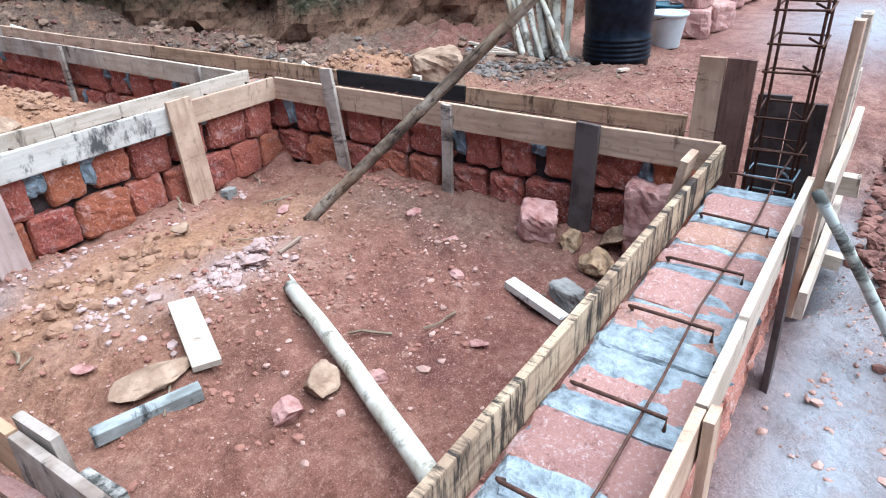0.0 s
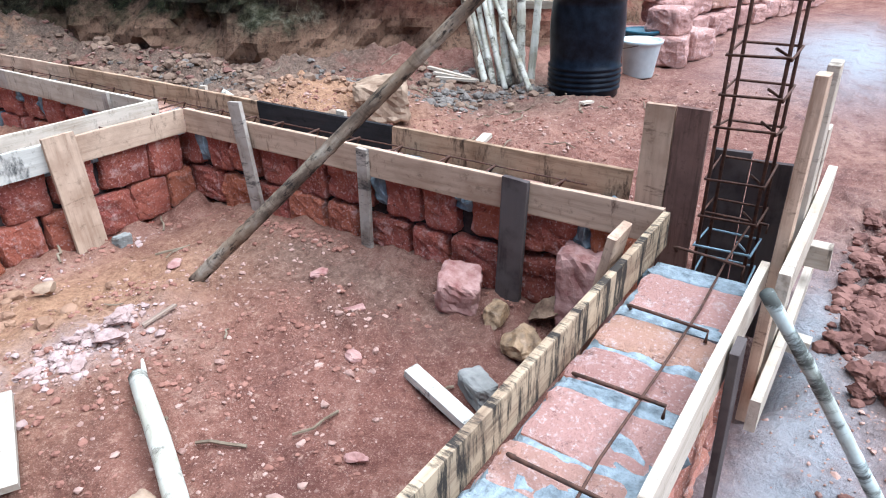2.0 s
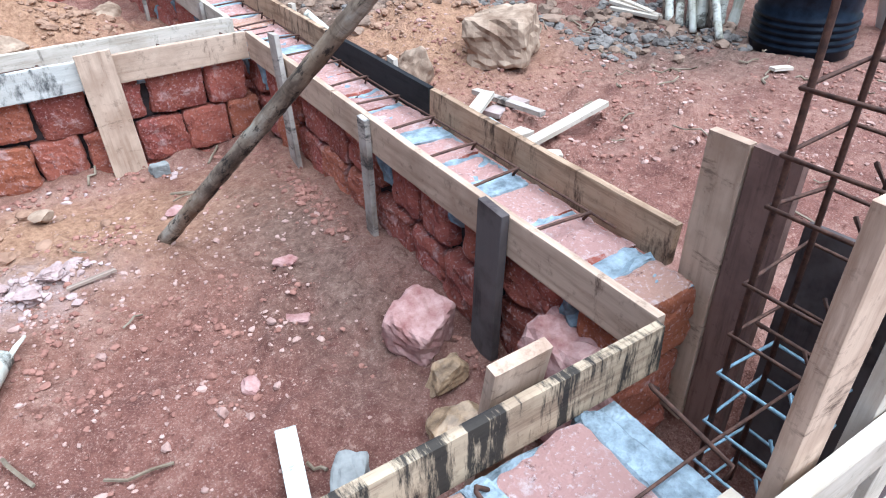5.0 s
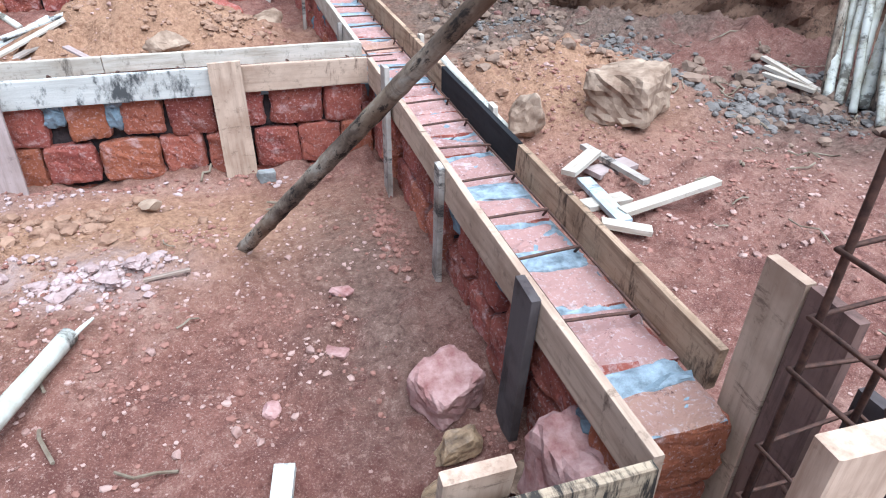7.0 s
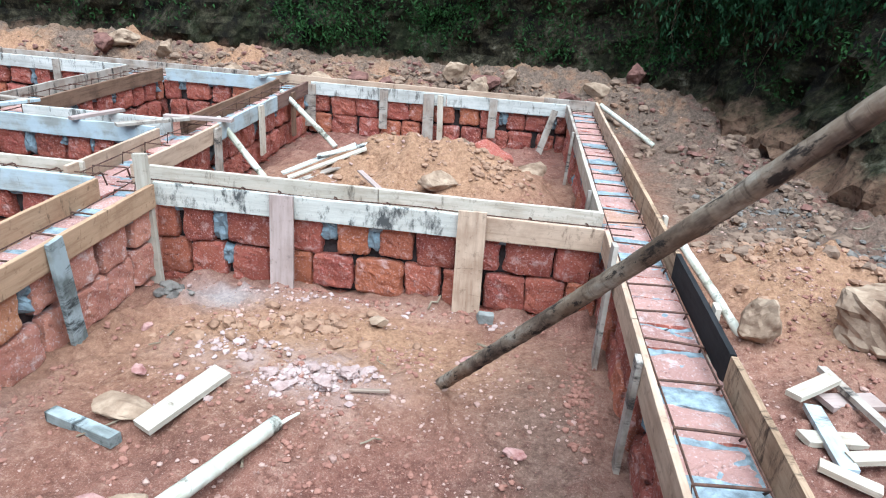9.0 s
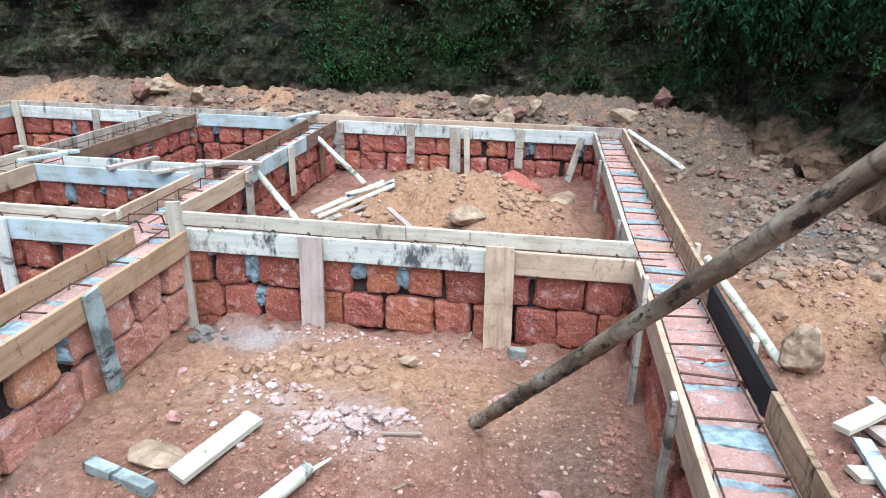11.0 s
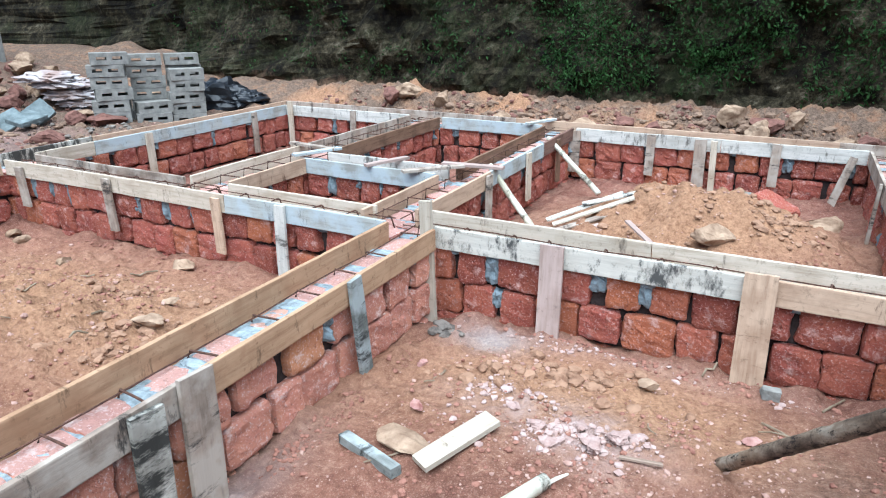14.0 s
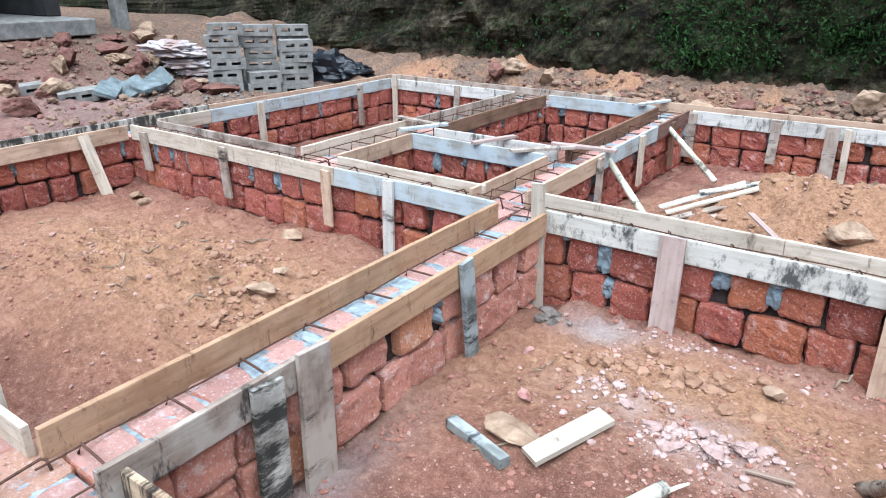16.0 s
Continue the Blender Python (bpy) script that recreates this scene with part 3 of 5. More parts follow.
def build_ground():
    xs, ys = axis(-400, 400, -6.4, 3.0, 0.024), axis(-400, 400, -3.4, 4.6, 0.024)
    gx, gy = np.meshgrid(xs, ys, indexing="ij")
    gz = ground_full(gx.ravel(), gy.ravel())
    nx, ny = len(xs), len(ys)
    co = np.stack([gx.ravel(), gy.ravel(), gz], -1)
    idx = np.arange(nx * ny).reshape(nx, ny)
    faces = np.stack([idx[:-1, :-1], idx[1:, :-1], idx[1:, 1:], idx[:-1, 1:]], -1).reshape(-1, 4)
    me = bpy.data.meshes.new("ground")
    me.from_pydata(co.tolist(), [], faces.tolist())
    me.polygons.foreach_set("use_smooth", [True] * len(me.polygons))
    me.materials.append(SOIL)
    x, y = gx.ravel(), gy.ravel()
    grey_ = np.clip(0.9 * bell(x, y, -1.75, -0.2, 0.2, 0.12) + 1.0 * bell(x, y, -0.9, -2.85, 1.6, 0.22) + 0.95 * bell(x, y, 5.6, -2.4, 1.9, 0.75) + 0.6 * bell(x, y, 0.45, -2.74, 0.5, 0.1) + 0.5 * bell(x, y, -2.1, -1.75, 0.12, 0.5) + 0.25 * (x < -6.4) * bell(x, y, -7.6, 1.0, 1.6, 1.4), 0, 1)
    ochre = np.clip(1.1 * bell(x, y, -1.1, -0.55, 0.85, 0.45) + 1.5 * bell(x, y, -1.1, 1.6, 0.9, 0.8) + 1.2 * bell(x, y, -3.9, -1.0, 1.7, 0.8) + 1.5 * bell(x, y, 1.1, 0.2, 0.55, 0.55) + 1.0 * step(y, 3.4, 3.7) * (x < 1.2) + 0.5 * bell(x, y, 0.9, 1.8, 0.6, 1.2), 0, 1)
    mud = np.clip(0.65 * bell(x, y, -0.25, -1.2, 0.25, 0.8) + 0.9 * bell(x, y, 2.4, -0.5, 0.75, 0.7) + 0.9 * bell(x, y, 0.9, -3.05, 0.8, 0.25) + 0.95 * step(x, 0.3, 0.9) * step(y, 0.5, 1.2) * step(-x, -3.2, -2.6) + 1.0 * step(-x, 6.2, 7.0) * step(y, 1.2, 2.6) + 0.6 * step(-x, 6.2, 7.0) * (0.5 + 0.5 * fbm(np.stack([x, y], -1) * 1.2, 2, 5)) + 1.0 * step(y, 3.4, 3.7) * np.clip(0.6 + 1.1 * fbm(np.stack([x, y], -1) * 1.7, 3, 15), 0, 1), 0, 1)
    col = me.color_attributes.new("spill", "FLOAT_COLOR", "POINT")
    col.data.foreach_set("color", np.stack([grey_, ochre, mud, np.ones_like(x)], -1).ravel())
    dust = np.clip(0.95 * bell(x, y, -1.1, -0.9, 0.24, 0.15) + 0.6 * bell(x, y, -1.35, -0.75, 0.35, 0.12) + 0.2 * bell(x, y, -1.2, -0.1, 0.9, 0.09), 0, 1)
    dat = me.attributes.new("dust", "FLOAT", "POINT")
    dat.data.foreach_set("value", dust)
    ob = new("ground", me)
    tagged(ob, "bare red laterite soil strewn with chips and cement dust", "ground", "", "structure")


build_ground()


def build_bank():
    pts = foot_line()
    rows = 70
    n = len(pts)
    base = np.array([(p.x, p.y) for p in pts])
    tan = np.gradient(base, axis=0)
    tan /= np.linalg.norm(tan, axis=1)[:, None]
    out = np.stack([-tan[:, 1], tan[:, 0]], -1)
    hs = np.linspace(-0.3, 4.6, rows)
    co = np.zeros((n, rows, 3))
    for j, h in enumerate(hs):
        lean = 0.02 + 0.22 * h + 0.12 * math.sin(h * 1.7)
        co[:, j, 0], co[:, j, 1] = base[:, 0] + out[:, 0] * lean, base[:, 1] + out[:, 1] * lean
        co[:, j, 2] = h + 0.25
    d = 0.26 * fbm(co * 1.1, 3, 5) + 0.13 * fbm(co * 4.0, 4, 8)
    co[..., 0] += out[:, None, 0] * d
    co[..., 1] += out[:, None, 1] * d
    idx = np.arange(n * rows).reshape(n, rows)
    faces = np.stack([idx[:-1, :-1], idx[1:, :-1], idx[1:, 1:], idx[:-1, 1:]], -1).reshape(-1, 4)
    me = bpy.data.meshes.new("earth_bank")
    me.from_pydata(co.reshape(-1, 3).tolist(), [], faces.tolist())
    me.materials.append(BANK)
    ob = new("earth_bank", me)
    tagged(ob, "high cut earth bank, red beside the site, mossy and painted shade-dark behind", "bank", "", "structure")
    return co


BANK_CO = build_bank()


# ---- masonry ----
BLOCK_MESHES = [block_mesh("laterite_block", s, LATERITE) for s in range(14)]
TOP_MESHES = []
PATCH_MESHES = [block_mesh("mortar_patch", 60 + s, JOINT, 0.3, 5.0, 4) for s in range(6)]
SMEAR_MESHES = [block_mesh("mortar_joint", 70 + s, MORTAR, 0.16, 8.0, 6) for s in range(6)]
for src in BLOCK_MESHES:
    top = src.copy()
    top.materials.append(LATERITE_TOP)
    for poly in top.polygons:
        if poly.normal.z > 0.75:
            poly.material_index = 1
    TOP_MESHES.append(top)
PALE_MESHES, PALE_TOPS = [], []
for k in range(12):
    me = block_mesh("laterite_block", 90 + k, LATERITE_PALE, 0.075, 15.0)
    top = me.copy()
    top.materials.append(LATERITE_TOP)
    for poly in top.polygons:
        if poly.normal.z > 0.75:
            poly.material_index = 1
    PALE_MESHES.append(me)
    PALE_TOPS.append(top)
WALL_TOP = 0.452
wall_count = 0


def wall(label, x0, x1, y0, y1, seed, plain=None, tops=None, bed_low=0.0085):
    """A wall of two courses of laterite blocks laid through its thickness on a mortar core."""
    global wall_count
    wall_count += 1
    rng = random.Random(seed)
    along_x = (x1 - x0) > (y1 - y0)
    inset = 0.05
    bm = bmesh.new()
    bmesh.ops.create_cube(bm, size=1.0)
    sx, sy = (x1 - x0) - (0.08 if along_x else 2 * inset), (y1 - y0) - (2 * inset if along_x else 0.08)
    top = WALL_TOP - 0.012
    bmesh.ops.scale(bm, vec=(sx, sy, top + 0.4), verts=bm.verts)
    bmesh.ops.translate(bm, vec=((x0 + x1) / 2, (y0 + y1) / 2, (top - 0.4) / 2), verts=bm.verts)
    core = new("wall_%d" % wall_count, mesh_of("wall", bm, DARK_MORTAR))
    tagged(core, label, "wall", "", "structure")
    lo, hi = (x0, x1) if along_x else (y0, y1)
    # grey mortar bed between the blocks on top
    bed = bmesh.new()
    n = max(2, int((hi - lo) / 0.03))
    half = ((y1 - y0) if along_x else (x1 - x0)) / 2 - 0.012
    mid_ = (y0 + y1) / 2 if along_x else (x0 + x1) / 2
    grid = []
    for i in range(n + 1):
        u = lo + 0.004 + (hi - lo - 0.008) * i / n
        row = []
        for k in range(9):
            w = mid_ + half * (k / 4 - 1)
            z = WALL_TOP - bed_low + 0.007 * noise.noise(Vector((u * 9, w * 9, seed))) + 0.006 * noise.noise(Vector((u * 30, w * 30, seed)))
            row.append(bed.verts.new((u, w, z) if along_x else (w, u, z)))
        low = [bed.verts.new((u, mid_ + s * half, WALL_TOP - 0.03) if along_x else (mid_ + s * half, u, WALL_TOP - 0.03)) for s in (-1, 1)]
        grid.append([low[0], *row, low[1]])
    for a, b in zip(grid, grid[1:]):
        for k in range(10):
            bed.faces.new((a[k], a[k + 1], b[k + 1], b[k]))
    bmesh.ops.recalc_face_normals(bed, faces=bed.faces)
    part("mortar_bed", bed, MORTAR, core, "grey cement mortar smeared between blocks", True)
    for course, (z0, z1) in enumerate(((-0.13, 0.056), (0.06, 0.255), (0.259, WALL_TOP))):
        u = lo - rng.uniform(0, 0.12)
        while u < hi - 0.03:
            w = rng.uniform(0.15, 0.25)
            gap = rng.uniform(0.002, 0.016) if rng.random() < (0.8 if course < 2 else 0.42) else rng.uniform(0.02, 0.045 if course < 2 else 0.075)
            a, b = max(u, lo), min(u + w, hi)
            if b - a > 0.05:
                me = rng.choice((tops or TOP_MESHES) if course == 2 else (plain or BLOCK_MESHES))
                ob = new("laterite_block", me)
                depth = ((y1 - y0) if along_x else (x1 - x0)) + rng.uniform(-0.012, 0.006)
                h = z1 - z0 + rng.uniform(-0.02, 0.004)
                cz = z1 - h / 2 + (rng.uniform(-0.004, 0.003) if course == 2 else rng.uniform(-0.006, 0.004))
                centre = ((a + b) / 2, (y0 + y1) / 2 + rng.uniform(-0.006, 0.006), cz) if along_x else ((x0 + x1) / 2 + rng.uniform(-0.006, 0.006), (a + b) / 2, cz)
                scale = ((b - a) * 1.01, depth, h * 1.0) if along_x else (depth, (b - a) * 1.01, h * 1.0)
                ob.matrix_world = pose(*centre, rng.uniform(-2, 2) + (0 if along_x else rng.uniform(-2, 2)), rng.uniform(-2, 2) + (rng.uniform(-2.5, 2.5) if along_x else 0), rng.uniform(-2.5, 2.5)) @ Matrix.Diagonal((*scale, 1))
                ob.parent = core
            if course == 2 and gap > 0.018 and lo + 0.05 < u + w + gap / 2 < hi - 0.05:
                g, wide = u + w + gap / 2, gap + rng.uniform(0.015, 0.045)
                across = ((y1 - y0) if along_x else (x1 - x0)) * rng.uniform(0.82, 0.97)
                sm = new("mortar_joint", rng.choice(SMEAR_MESHES))
                sm.matrix_world = pose(*((g, (y0 + y1) / 2) if along_x else ((x0 + x1) / 2, g)), WALL_TOP - 0.021, 0, 0, rng.uniform(-4, 4)) @ Matrix.Diagonal((*((wide, across) if along_x else (across, wide)), 0.05, 1))
                sm.parent = core
            if gap > 0.018 and (course == 2 or rng.random() < 0.35) and rng.random() < 0.62 and lo + 0.05 < u + w + gap / 2 < hi - 0.05:
                mp = new("mortar_patch", PATCH_MESHES[rng.randrange(6)])
                ph = (z1 - z0) * rng.uniform(0.4, 0.95)
                pd = ((y1 - y0) if along_x else (x1 - x0)) - rng.uniform(0.004, 0.02)
                g = u + w + gap / 2
                where = (g, (y0 + y1) / 2, z1 - ph / 2 - 0.004) if along_x else ((x0 + x1) / 2, g, z1 - ph / 2 - 0.004)
                mp.matrix_world = pose(*where, 0, 0, rng.uniform(-3, 3)) @ Matrix.Diagonal((*((gap + 0.03, pd, ph) if along_x else (pd, gap + 0.03, ph)), 1))
                mp.parent = core
            u += w + gap
    return core


# ---- formwork ----
BOARD_H, BOARD_T = 0.115, 0.022


def form_x(y, inward, pieces, z=0.495):
    """Boards along x whose open face lies at y; inward: +1 where the wall lies on the +y side."""
    for x0, x1, mat, label in pieces:
        plank("formwork_board", label, "board", mat, (x0, y + inward * BOARD_T / 2, z), (x1, y + inward * BOARD_T / 2, z), BOARD_H, BOARD_T, (0, 1, 0), "formwork boards on the walls")


def form_y(x, inward, pieces, z=0.495):
    for y0, y1, mat, label in pieces:
        plank("formwork_board", label, "board", mat, (x + inward * BOARD_T / 2, y0, z), (x + inward * BOARD_T / 2, y1, z), BOARD_H, BOARD_T, (1, 0, 0), "formwork boards on the walls")


T_ = "tan sawn formwork board nailed along the wall top"
W_ = "limewashed formwork board with black stains on the wall top"
C_ = "whitish clean formwork board along the wall top"
B_ = "bluish cement-smeared formwork board on the wall top"
K_ = "tarred black and tan formwork board on the wall top"
G_ = "weathered grey formwork board along the wall top"
R_ = "brown formwork board along the wall top"

form_y(0.0, 1, [(-2.3, -0.86, TAN, T_), (-0.855, 0.0, TAN, T_), (0.235, 1.7, PALE, T_), (1.705, 3.26, GREYED, G_)])
form_y(0.305, -1, [(-2.095, -1.035, STREAKED, T_), (-1.03, -0.2, BLACKED, "tar-blackened formwork board along the wall top"), (-0.195, 1.5, STREAKED, G_), (1.505, 3.56, TAN, T_)])
form_x(-2.3, -1, [(-2.12, -0.002, TARRED, K_)])
form_x(-2.635, 1, [(-1.46, -0.2, PALE, T_), (-3.2, -1.47, TAN, T_)], 0.5)
form_x(0.0, 1, [(-2.17, -0.655, WHITE, W_), (-0.65, -0.001, TAN, T_)])
form_x(0.215, -1, [(-2.3, -1.1, PALE, T_), (-1.095, 0.0, PALE, T_)], 0.515)
form_y(-2.15, -1, [(-1.62, -0.03, ORANGE, "orange-tan formwork board along the wall top"), (-2.36, -1.625, GREYED, G_)])
form_y(-2.455, 1, [(-2.36, -0.03, ORANGE, "orange-tan formwork board along the wall top")])
form_x(-0.03, 1, [(-5.83, -3.62, PALE, T_), (-3.615, -2.46, BLUISH, B_)])
form_x(0.215, -1, [(-5.8, -4.2, GREYED, G_), (-3.8, -2.66, PALE, T_)])
form_y(-5.83, -1, [(-2.3, -0.055, TAN, T_)])
form_y(-6.1, 1, [(-2.5, 0.9, MOULD, "mould-blackened pale formwork board along the wall top"), (0.905, 3.56, TAN, T_)])
form_y(-5.85, -1, [(0.24, 0.75, PALE, T_), (0.755, 3.26, BLUISH, B_)])
form_y(-4.19, 1, [(0.24, 1.5, PALE, T_), (1.505, 3.24, GREYED, G_)])
form_y(-3.82, -1, [(0.24, 1.03, TAN, T_), (1.33, 3.24, BROWN, R_)])
form_x(1.04, 1, [(-3.84, -2.72, BLUISH, B_)])
form_x(1.31, -1, [(-3.8, -2.74, WHITE_CLEAN, C_)])
form_y(-2.7, 1, [(0.1, 1.02, TAN, T_), (1.33, 3.24, BROWN, R_)])
form_y(-2.4, -1, [(0.235, 1.28, TAN, T_), (1.285, 2.4, BLUISH, B_), (2.405, 3.24, REDBROWN, R_)])
form_x(3.25, 1, [(-5.84, -4.2, WHITE_CLEAN, C_), (-3.8, -2.72, BLUISH, B_), (-2.38, -1.1, WHITE_CLEAN, C_), (-1.095, -0.005, WHITE_CLEAN, C_)])
form_x(3.56, -1, [(-6.08, -3.1, GREYED, G_), (-3.095, -0.2, TAN, T_), (-0.195, 0.3, GREYED, G_)])
form_x(-2.36, -1, [(-5.8, -2.48, PALE, T_)])


def stake(label, mat, top, bottom, width, facing, thick=0.02):
    return plank("formwork_stake", label, "stake", mat, bottom, top, width, thick, facing, "stakes holding the formwork")


X, Y = (1, 0, 0), (0, 1, 0)
stake("weathered grey stake leaning against the formwork", GREYED, (-0.014, -0.40, 0.64), (-0.03, -0.50, 0.0), 0.075, X)
stake("short tan stake nailed to the formwork", GREYED, (-0.013, -1.12, 0.55), (-0.013, -1.115, 0.115), 0.052, X)
stake("dark wet wooden stake against the red wall", DARK, (-0.014, -1.80, 0.56), (-0.03, -1.79, 0.0), 0.095, X, 0.025)
stake("pale stub of board standing in the corner", TAN, (-0.31, -2.272, 0.60), (-0.31, -2.19, 0.13), 0.12, Y, 0.026)
stake("tan board stake with a worn top", TAN, (-0.61, -0.014, 0.58), (-0.60, -0.05, 0.03), 0.135, Y)
stake("pinkish grey board stake against the formwork", PINKISH, (-1.525, -0.014, 0.56), (-1.515, -0.06, 0.03), 0.115, Y)
stake("tall pale corner post nailed to the formwork", OFFCUT, (-2.205, -0.035, 0.70), (-2.165, -0.05, -0.06), 0.065, Y, 0.03)
stake("cement-grey stake against the red wall", SLATE, (-2.136, -0.79, 0.56), (-2.12, -0.74, 0.0), 0.085, X)
stake("mould-blackened board stake by the wall", MOULD, (-2.136, -1.855, 0.54), (-2.12, -1.875, 0.12), 0.115, X)
stake("broad weathered grey board stake", GREYED, (-2.136, -1.665, 0.57), (-2.11, -1.695, -0.02), 0.135, X)
stake("dark grey stake on the formwork", GREYED, (-4.68, -0.045, 0.54), (-4.66, -0.045, 0.17), 0.075, Y)
stake("tan stake on the formwork", TAN, (-3.68, -0.045, 0.53), (-3.67, -0.045, 0.17), 0.07, Y)
stake("whitewashed stake on the formwork", WHITE_CLEAN, (-3.17, -0.045, 0.55), (-3.17, -0.05, 0.06), 0.075, Y)
stake("dark grey stake on the formwork", GREYED, (-5.64, -0.045, 0.52), (-5.62, -0.045, 0.22), 0.085, Y)
stake("pale stake leaning on the formwork", PALE, (-5.81, -0.42, 0.54), (-5.68, -0.36, -0.03), 0.085, X)
stake("grey stake on the formwork", GREYED, (-2.38, 3.236, 0.53), (-2.38, 3.23, 0.14), 0.10, Y)
stake("grey stake on the formwork", GREYED, (-1.68, 3.236, 0.55), (-1.68, 3.23, 0.18), 0.075, Y)
stake("dark grey board stake on the formwork", GREYED, (-1.26, 3.236, 0.54), (-1.25, 3.23, 0.12), 0.10, Y)
stake("pale thin post beside a dark stake", PALE, (-1.15, 3.215, 0.54), (-1.13, 3.20, 0.08), 0.05, Y, 0.04)
stake("grey stake on the formwork", GREYED, (-0.66, 3.236, 0.55), (-0.66, 3.23, 0.19), 0.075, Y)
stake("grey stake leaning into the corner", GREYED, (-0.10, 3.22, 0.5), (-0.22, 3.15, 0.05), 0.06, Y)
stake("pale stake on the formwork", PALE, (-2.386, 2.0, 0.55), (-2.38, 2.0, 0.17), 0.085, X)
stake("dark stake on the formwork", GREYED, (-2.386, 1.22, 0.54), (-2.38, 1.20, 0.2), 0.085, X)
stake("dark stake on the formwork", BROWN, (-2.386, 2.75, 0.53), (-2.38, 2.75, 0.15), 0.085, X)
stake("grey stake on the formwork", GREYED, (-0.014, 0.62, 0.55), (-0.02, 0.60, 0.1), 0.05, X)
stake("grey stake on the formwork", GREYED, (-0.014, 2.1, 0.55), (-0.03, 2.05, 0.1), 0.05, X)
stake("pale stake on the formwork", PALE, (-5.836, 1.3, 0.54), (-5.83, 1.3, 0.1), 0.075, X)
stake("grey stake on the formwork", GREYED, (-5.836, 2.7, 0.54), (-5.83, 2.7, 0.1), 0.075, X)
stake("pale post in the far corner", PALE, (-5.76, 3.22, 0.6), (-5.75, 3.21, 0.05), 0.06, Y, 0.03)
stake("grey stake on the formwork", GREYED, (-4.9, 3.236, 0.55), (-4.9, 3.23, 0.15), 0.07, Y)
stake("pale stake outside the tarred board", PALE, (0.318, -0.72, 0.57), (0.33, -0.72, 0.2), 0.05, X)
stake("pale stake outside the tarred board", PALE, (0.318, 0.25, 0.57), (0.33, 0.25, 0.2), 0.05, X)
stake("grey stake by the front wall", PALE, (-2.72, -2.345, 0.66), (-2.66, -2.345, 0.0), 0.08, Y)
stake("dark stake outside the front wall", DARK, (-0.62, -2.65, 0.55), (-0.6, -2.66, 0.0), 0.07, Y)
stake("pale stake outside the front wall", TAN, (-1.48, -2.648, 0.56), (-1.48, -2.66, 0.0), 0.06, Y)

# column form at the corner
COL = "boards round the corner column"
plank("column_form_board", "tan upright column form board", "board", TAN, (0.318, -2.16, 0.0), (0.318, -2.16, 0.79), 0.098, 0.024, X, COL)
plank("column_form_board", "dark brown upright column form board", "board", REDBROWN, (0.322, -2.268, 0.0), (0.322, -2.268, 0.79), 0.108, 0.024, X, COL)
plank("column_form_board", "dark wet upright column form board", "board", DARK, (0.36, -2.40, 0.0), (0.36, -2.40, 0.66), 0.12, 0.024, X, COL)
plank("column_form_board", "dark wet upright column form board", "board", DARK, (0.362, -2.525, 0.0), (0.362, -2.525, 0.64), 0.12, 0.024, X, COL)
plank("column_form_board", "tall pale upright column form board", "board", TAN, (-0.12, -2.648, 0.02), (-0.12, -2.648, 1.02), 0.085, 0.03, Y, COL)
plank("column_form_board", "tall pale upright column form board", "board", PALE, (0.08, -2.652, 0.02), (0.10, -2.652, 1.01), 0.10, 0.03, Y, COL)
plank("column_form_board", "short pale upright column form board", "board", PALE, (0.26, -2.652, 0.02), (0.27, -2.652, 0.80), 0.09, 0.03, Y, COL)
plank("column_form_rail", "pale horizontal rail nailed across form boards", "rail", PALE, (-0.34, -2.683, 0.55), (0.56, -2.683, 0.55), 0.10, 0.028, Y, COL)
plank("column_form_rail", "pale horizontal rail nailed across form boards", "rail", PALE, (-0.30, -2.685, 0.15), (0.72, -2.685, 0.15), 0.10, 0.028, Y, COL)
plank("timber_offcut", "yellowish timber offcut wedged behind the rail", "offcut", PALE, (0.50, -2.75, 0.30), (0.50, -2.60, 0.30), 0.08, 0.06, X)
plank("timber_offcut", "pale timber offcut wedged behind the rail", "offcut", PALE, (0.30, -2.76, 0.05), (0.30, -2.60, 0.06), 0.06, 0.05, X)


# ---- steel ----
def rebar(name, pts, r, parent, mat=RUST):
    bm = tube_bm(pts, r, 6)
    bmesh.ops.recalc_face_normals(bm, faces=bm.faces)
    return part(name, bm, mat, parent, "", True)


def holder(name, label, category, place, group=""):
    e = new(name)
    e.location = place
    return tagged(e, label, category, group)


def cage(cx, cy, z0, z1, sx, sy):
    e = holder("rebar_column_cage", "rusty steel column cage with square stirrups", "rebar cage", (cx, cy, z0))
    for ix in (-1, 1):
        for iy in (-1, 1):
            rebar("vertical_bar", [(ix * sx, iy * sy, 0), (ix * sx, iy * sy, (z1 - z0) / 2), (ix * sx + 0.01, iy * sy, z1 - z0)], 0.006, e)
    k, z = 0, 0.06
    while z < z1 - z0:
        a, b = sx + 0.009, sy + 0.009
        t = 0.012 * math.sin(k * 2.3)
        blue = z < 0.48
        rebar("stirrup", [(-a, -b, z + t), (a, -b, z - t), (a, b, z - t), (-a, b, z + t), (-a, -b, z + t + 0.006), (-a + 0.05, -b + 0.05, z + t + 0.02)], 0.0045, e, BLUE_STEEL if blue else RUST)
        z += 0.125 + 0.02 * math.sin(k * 1.7)
        k += 1
    return e


cage(0.215, -2.46, -0.05, 2.3, 0.085, 0.075)


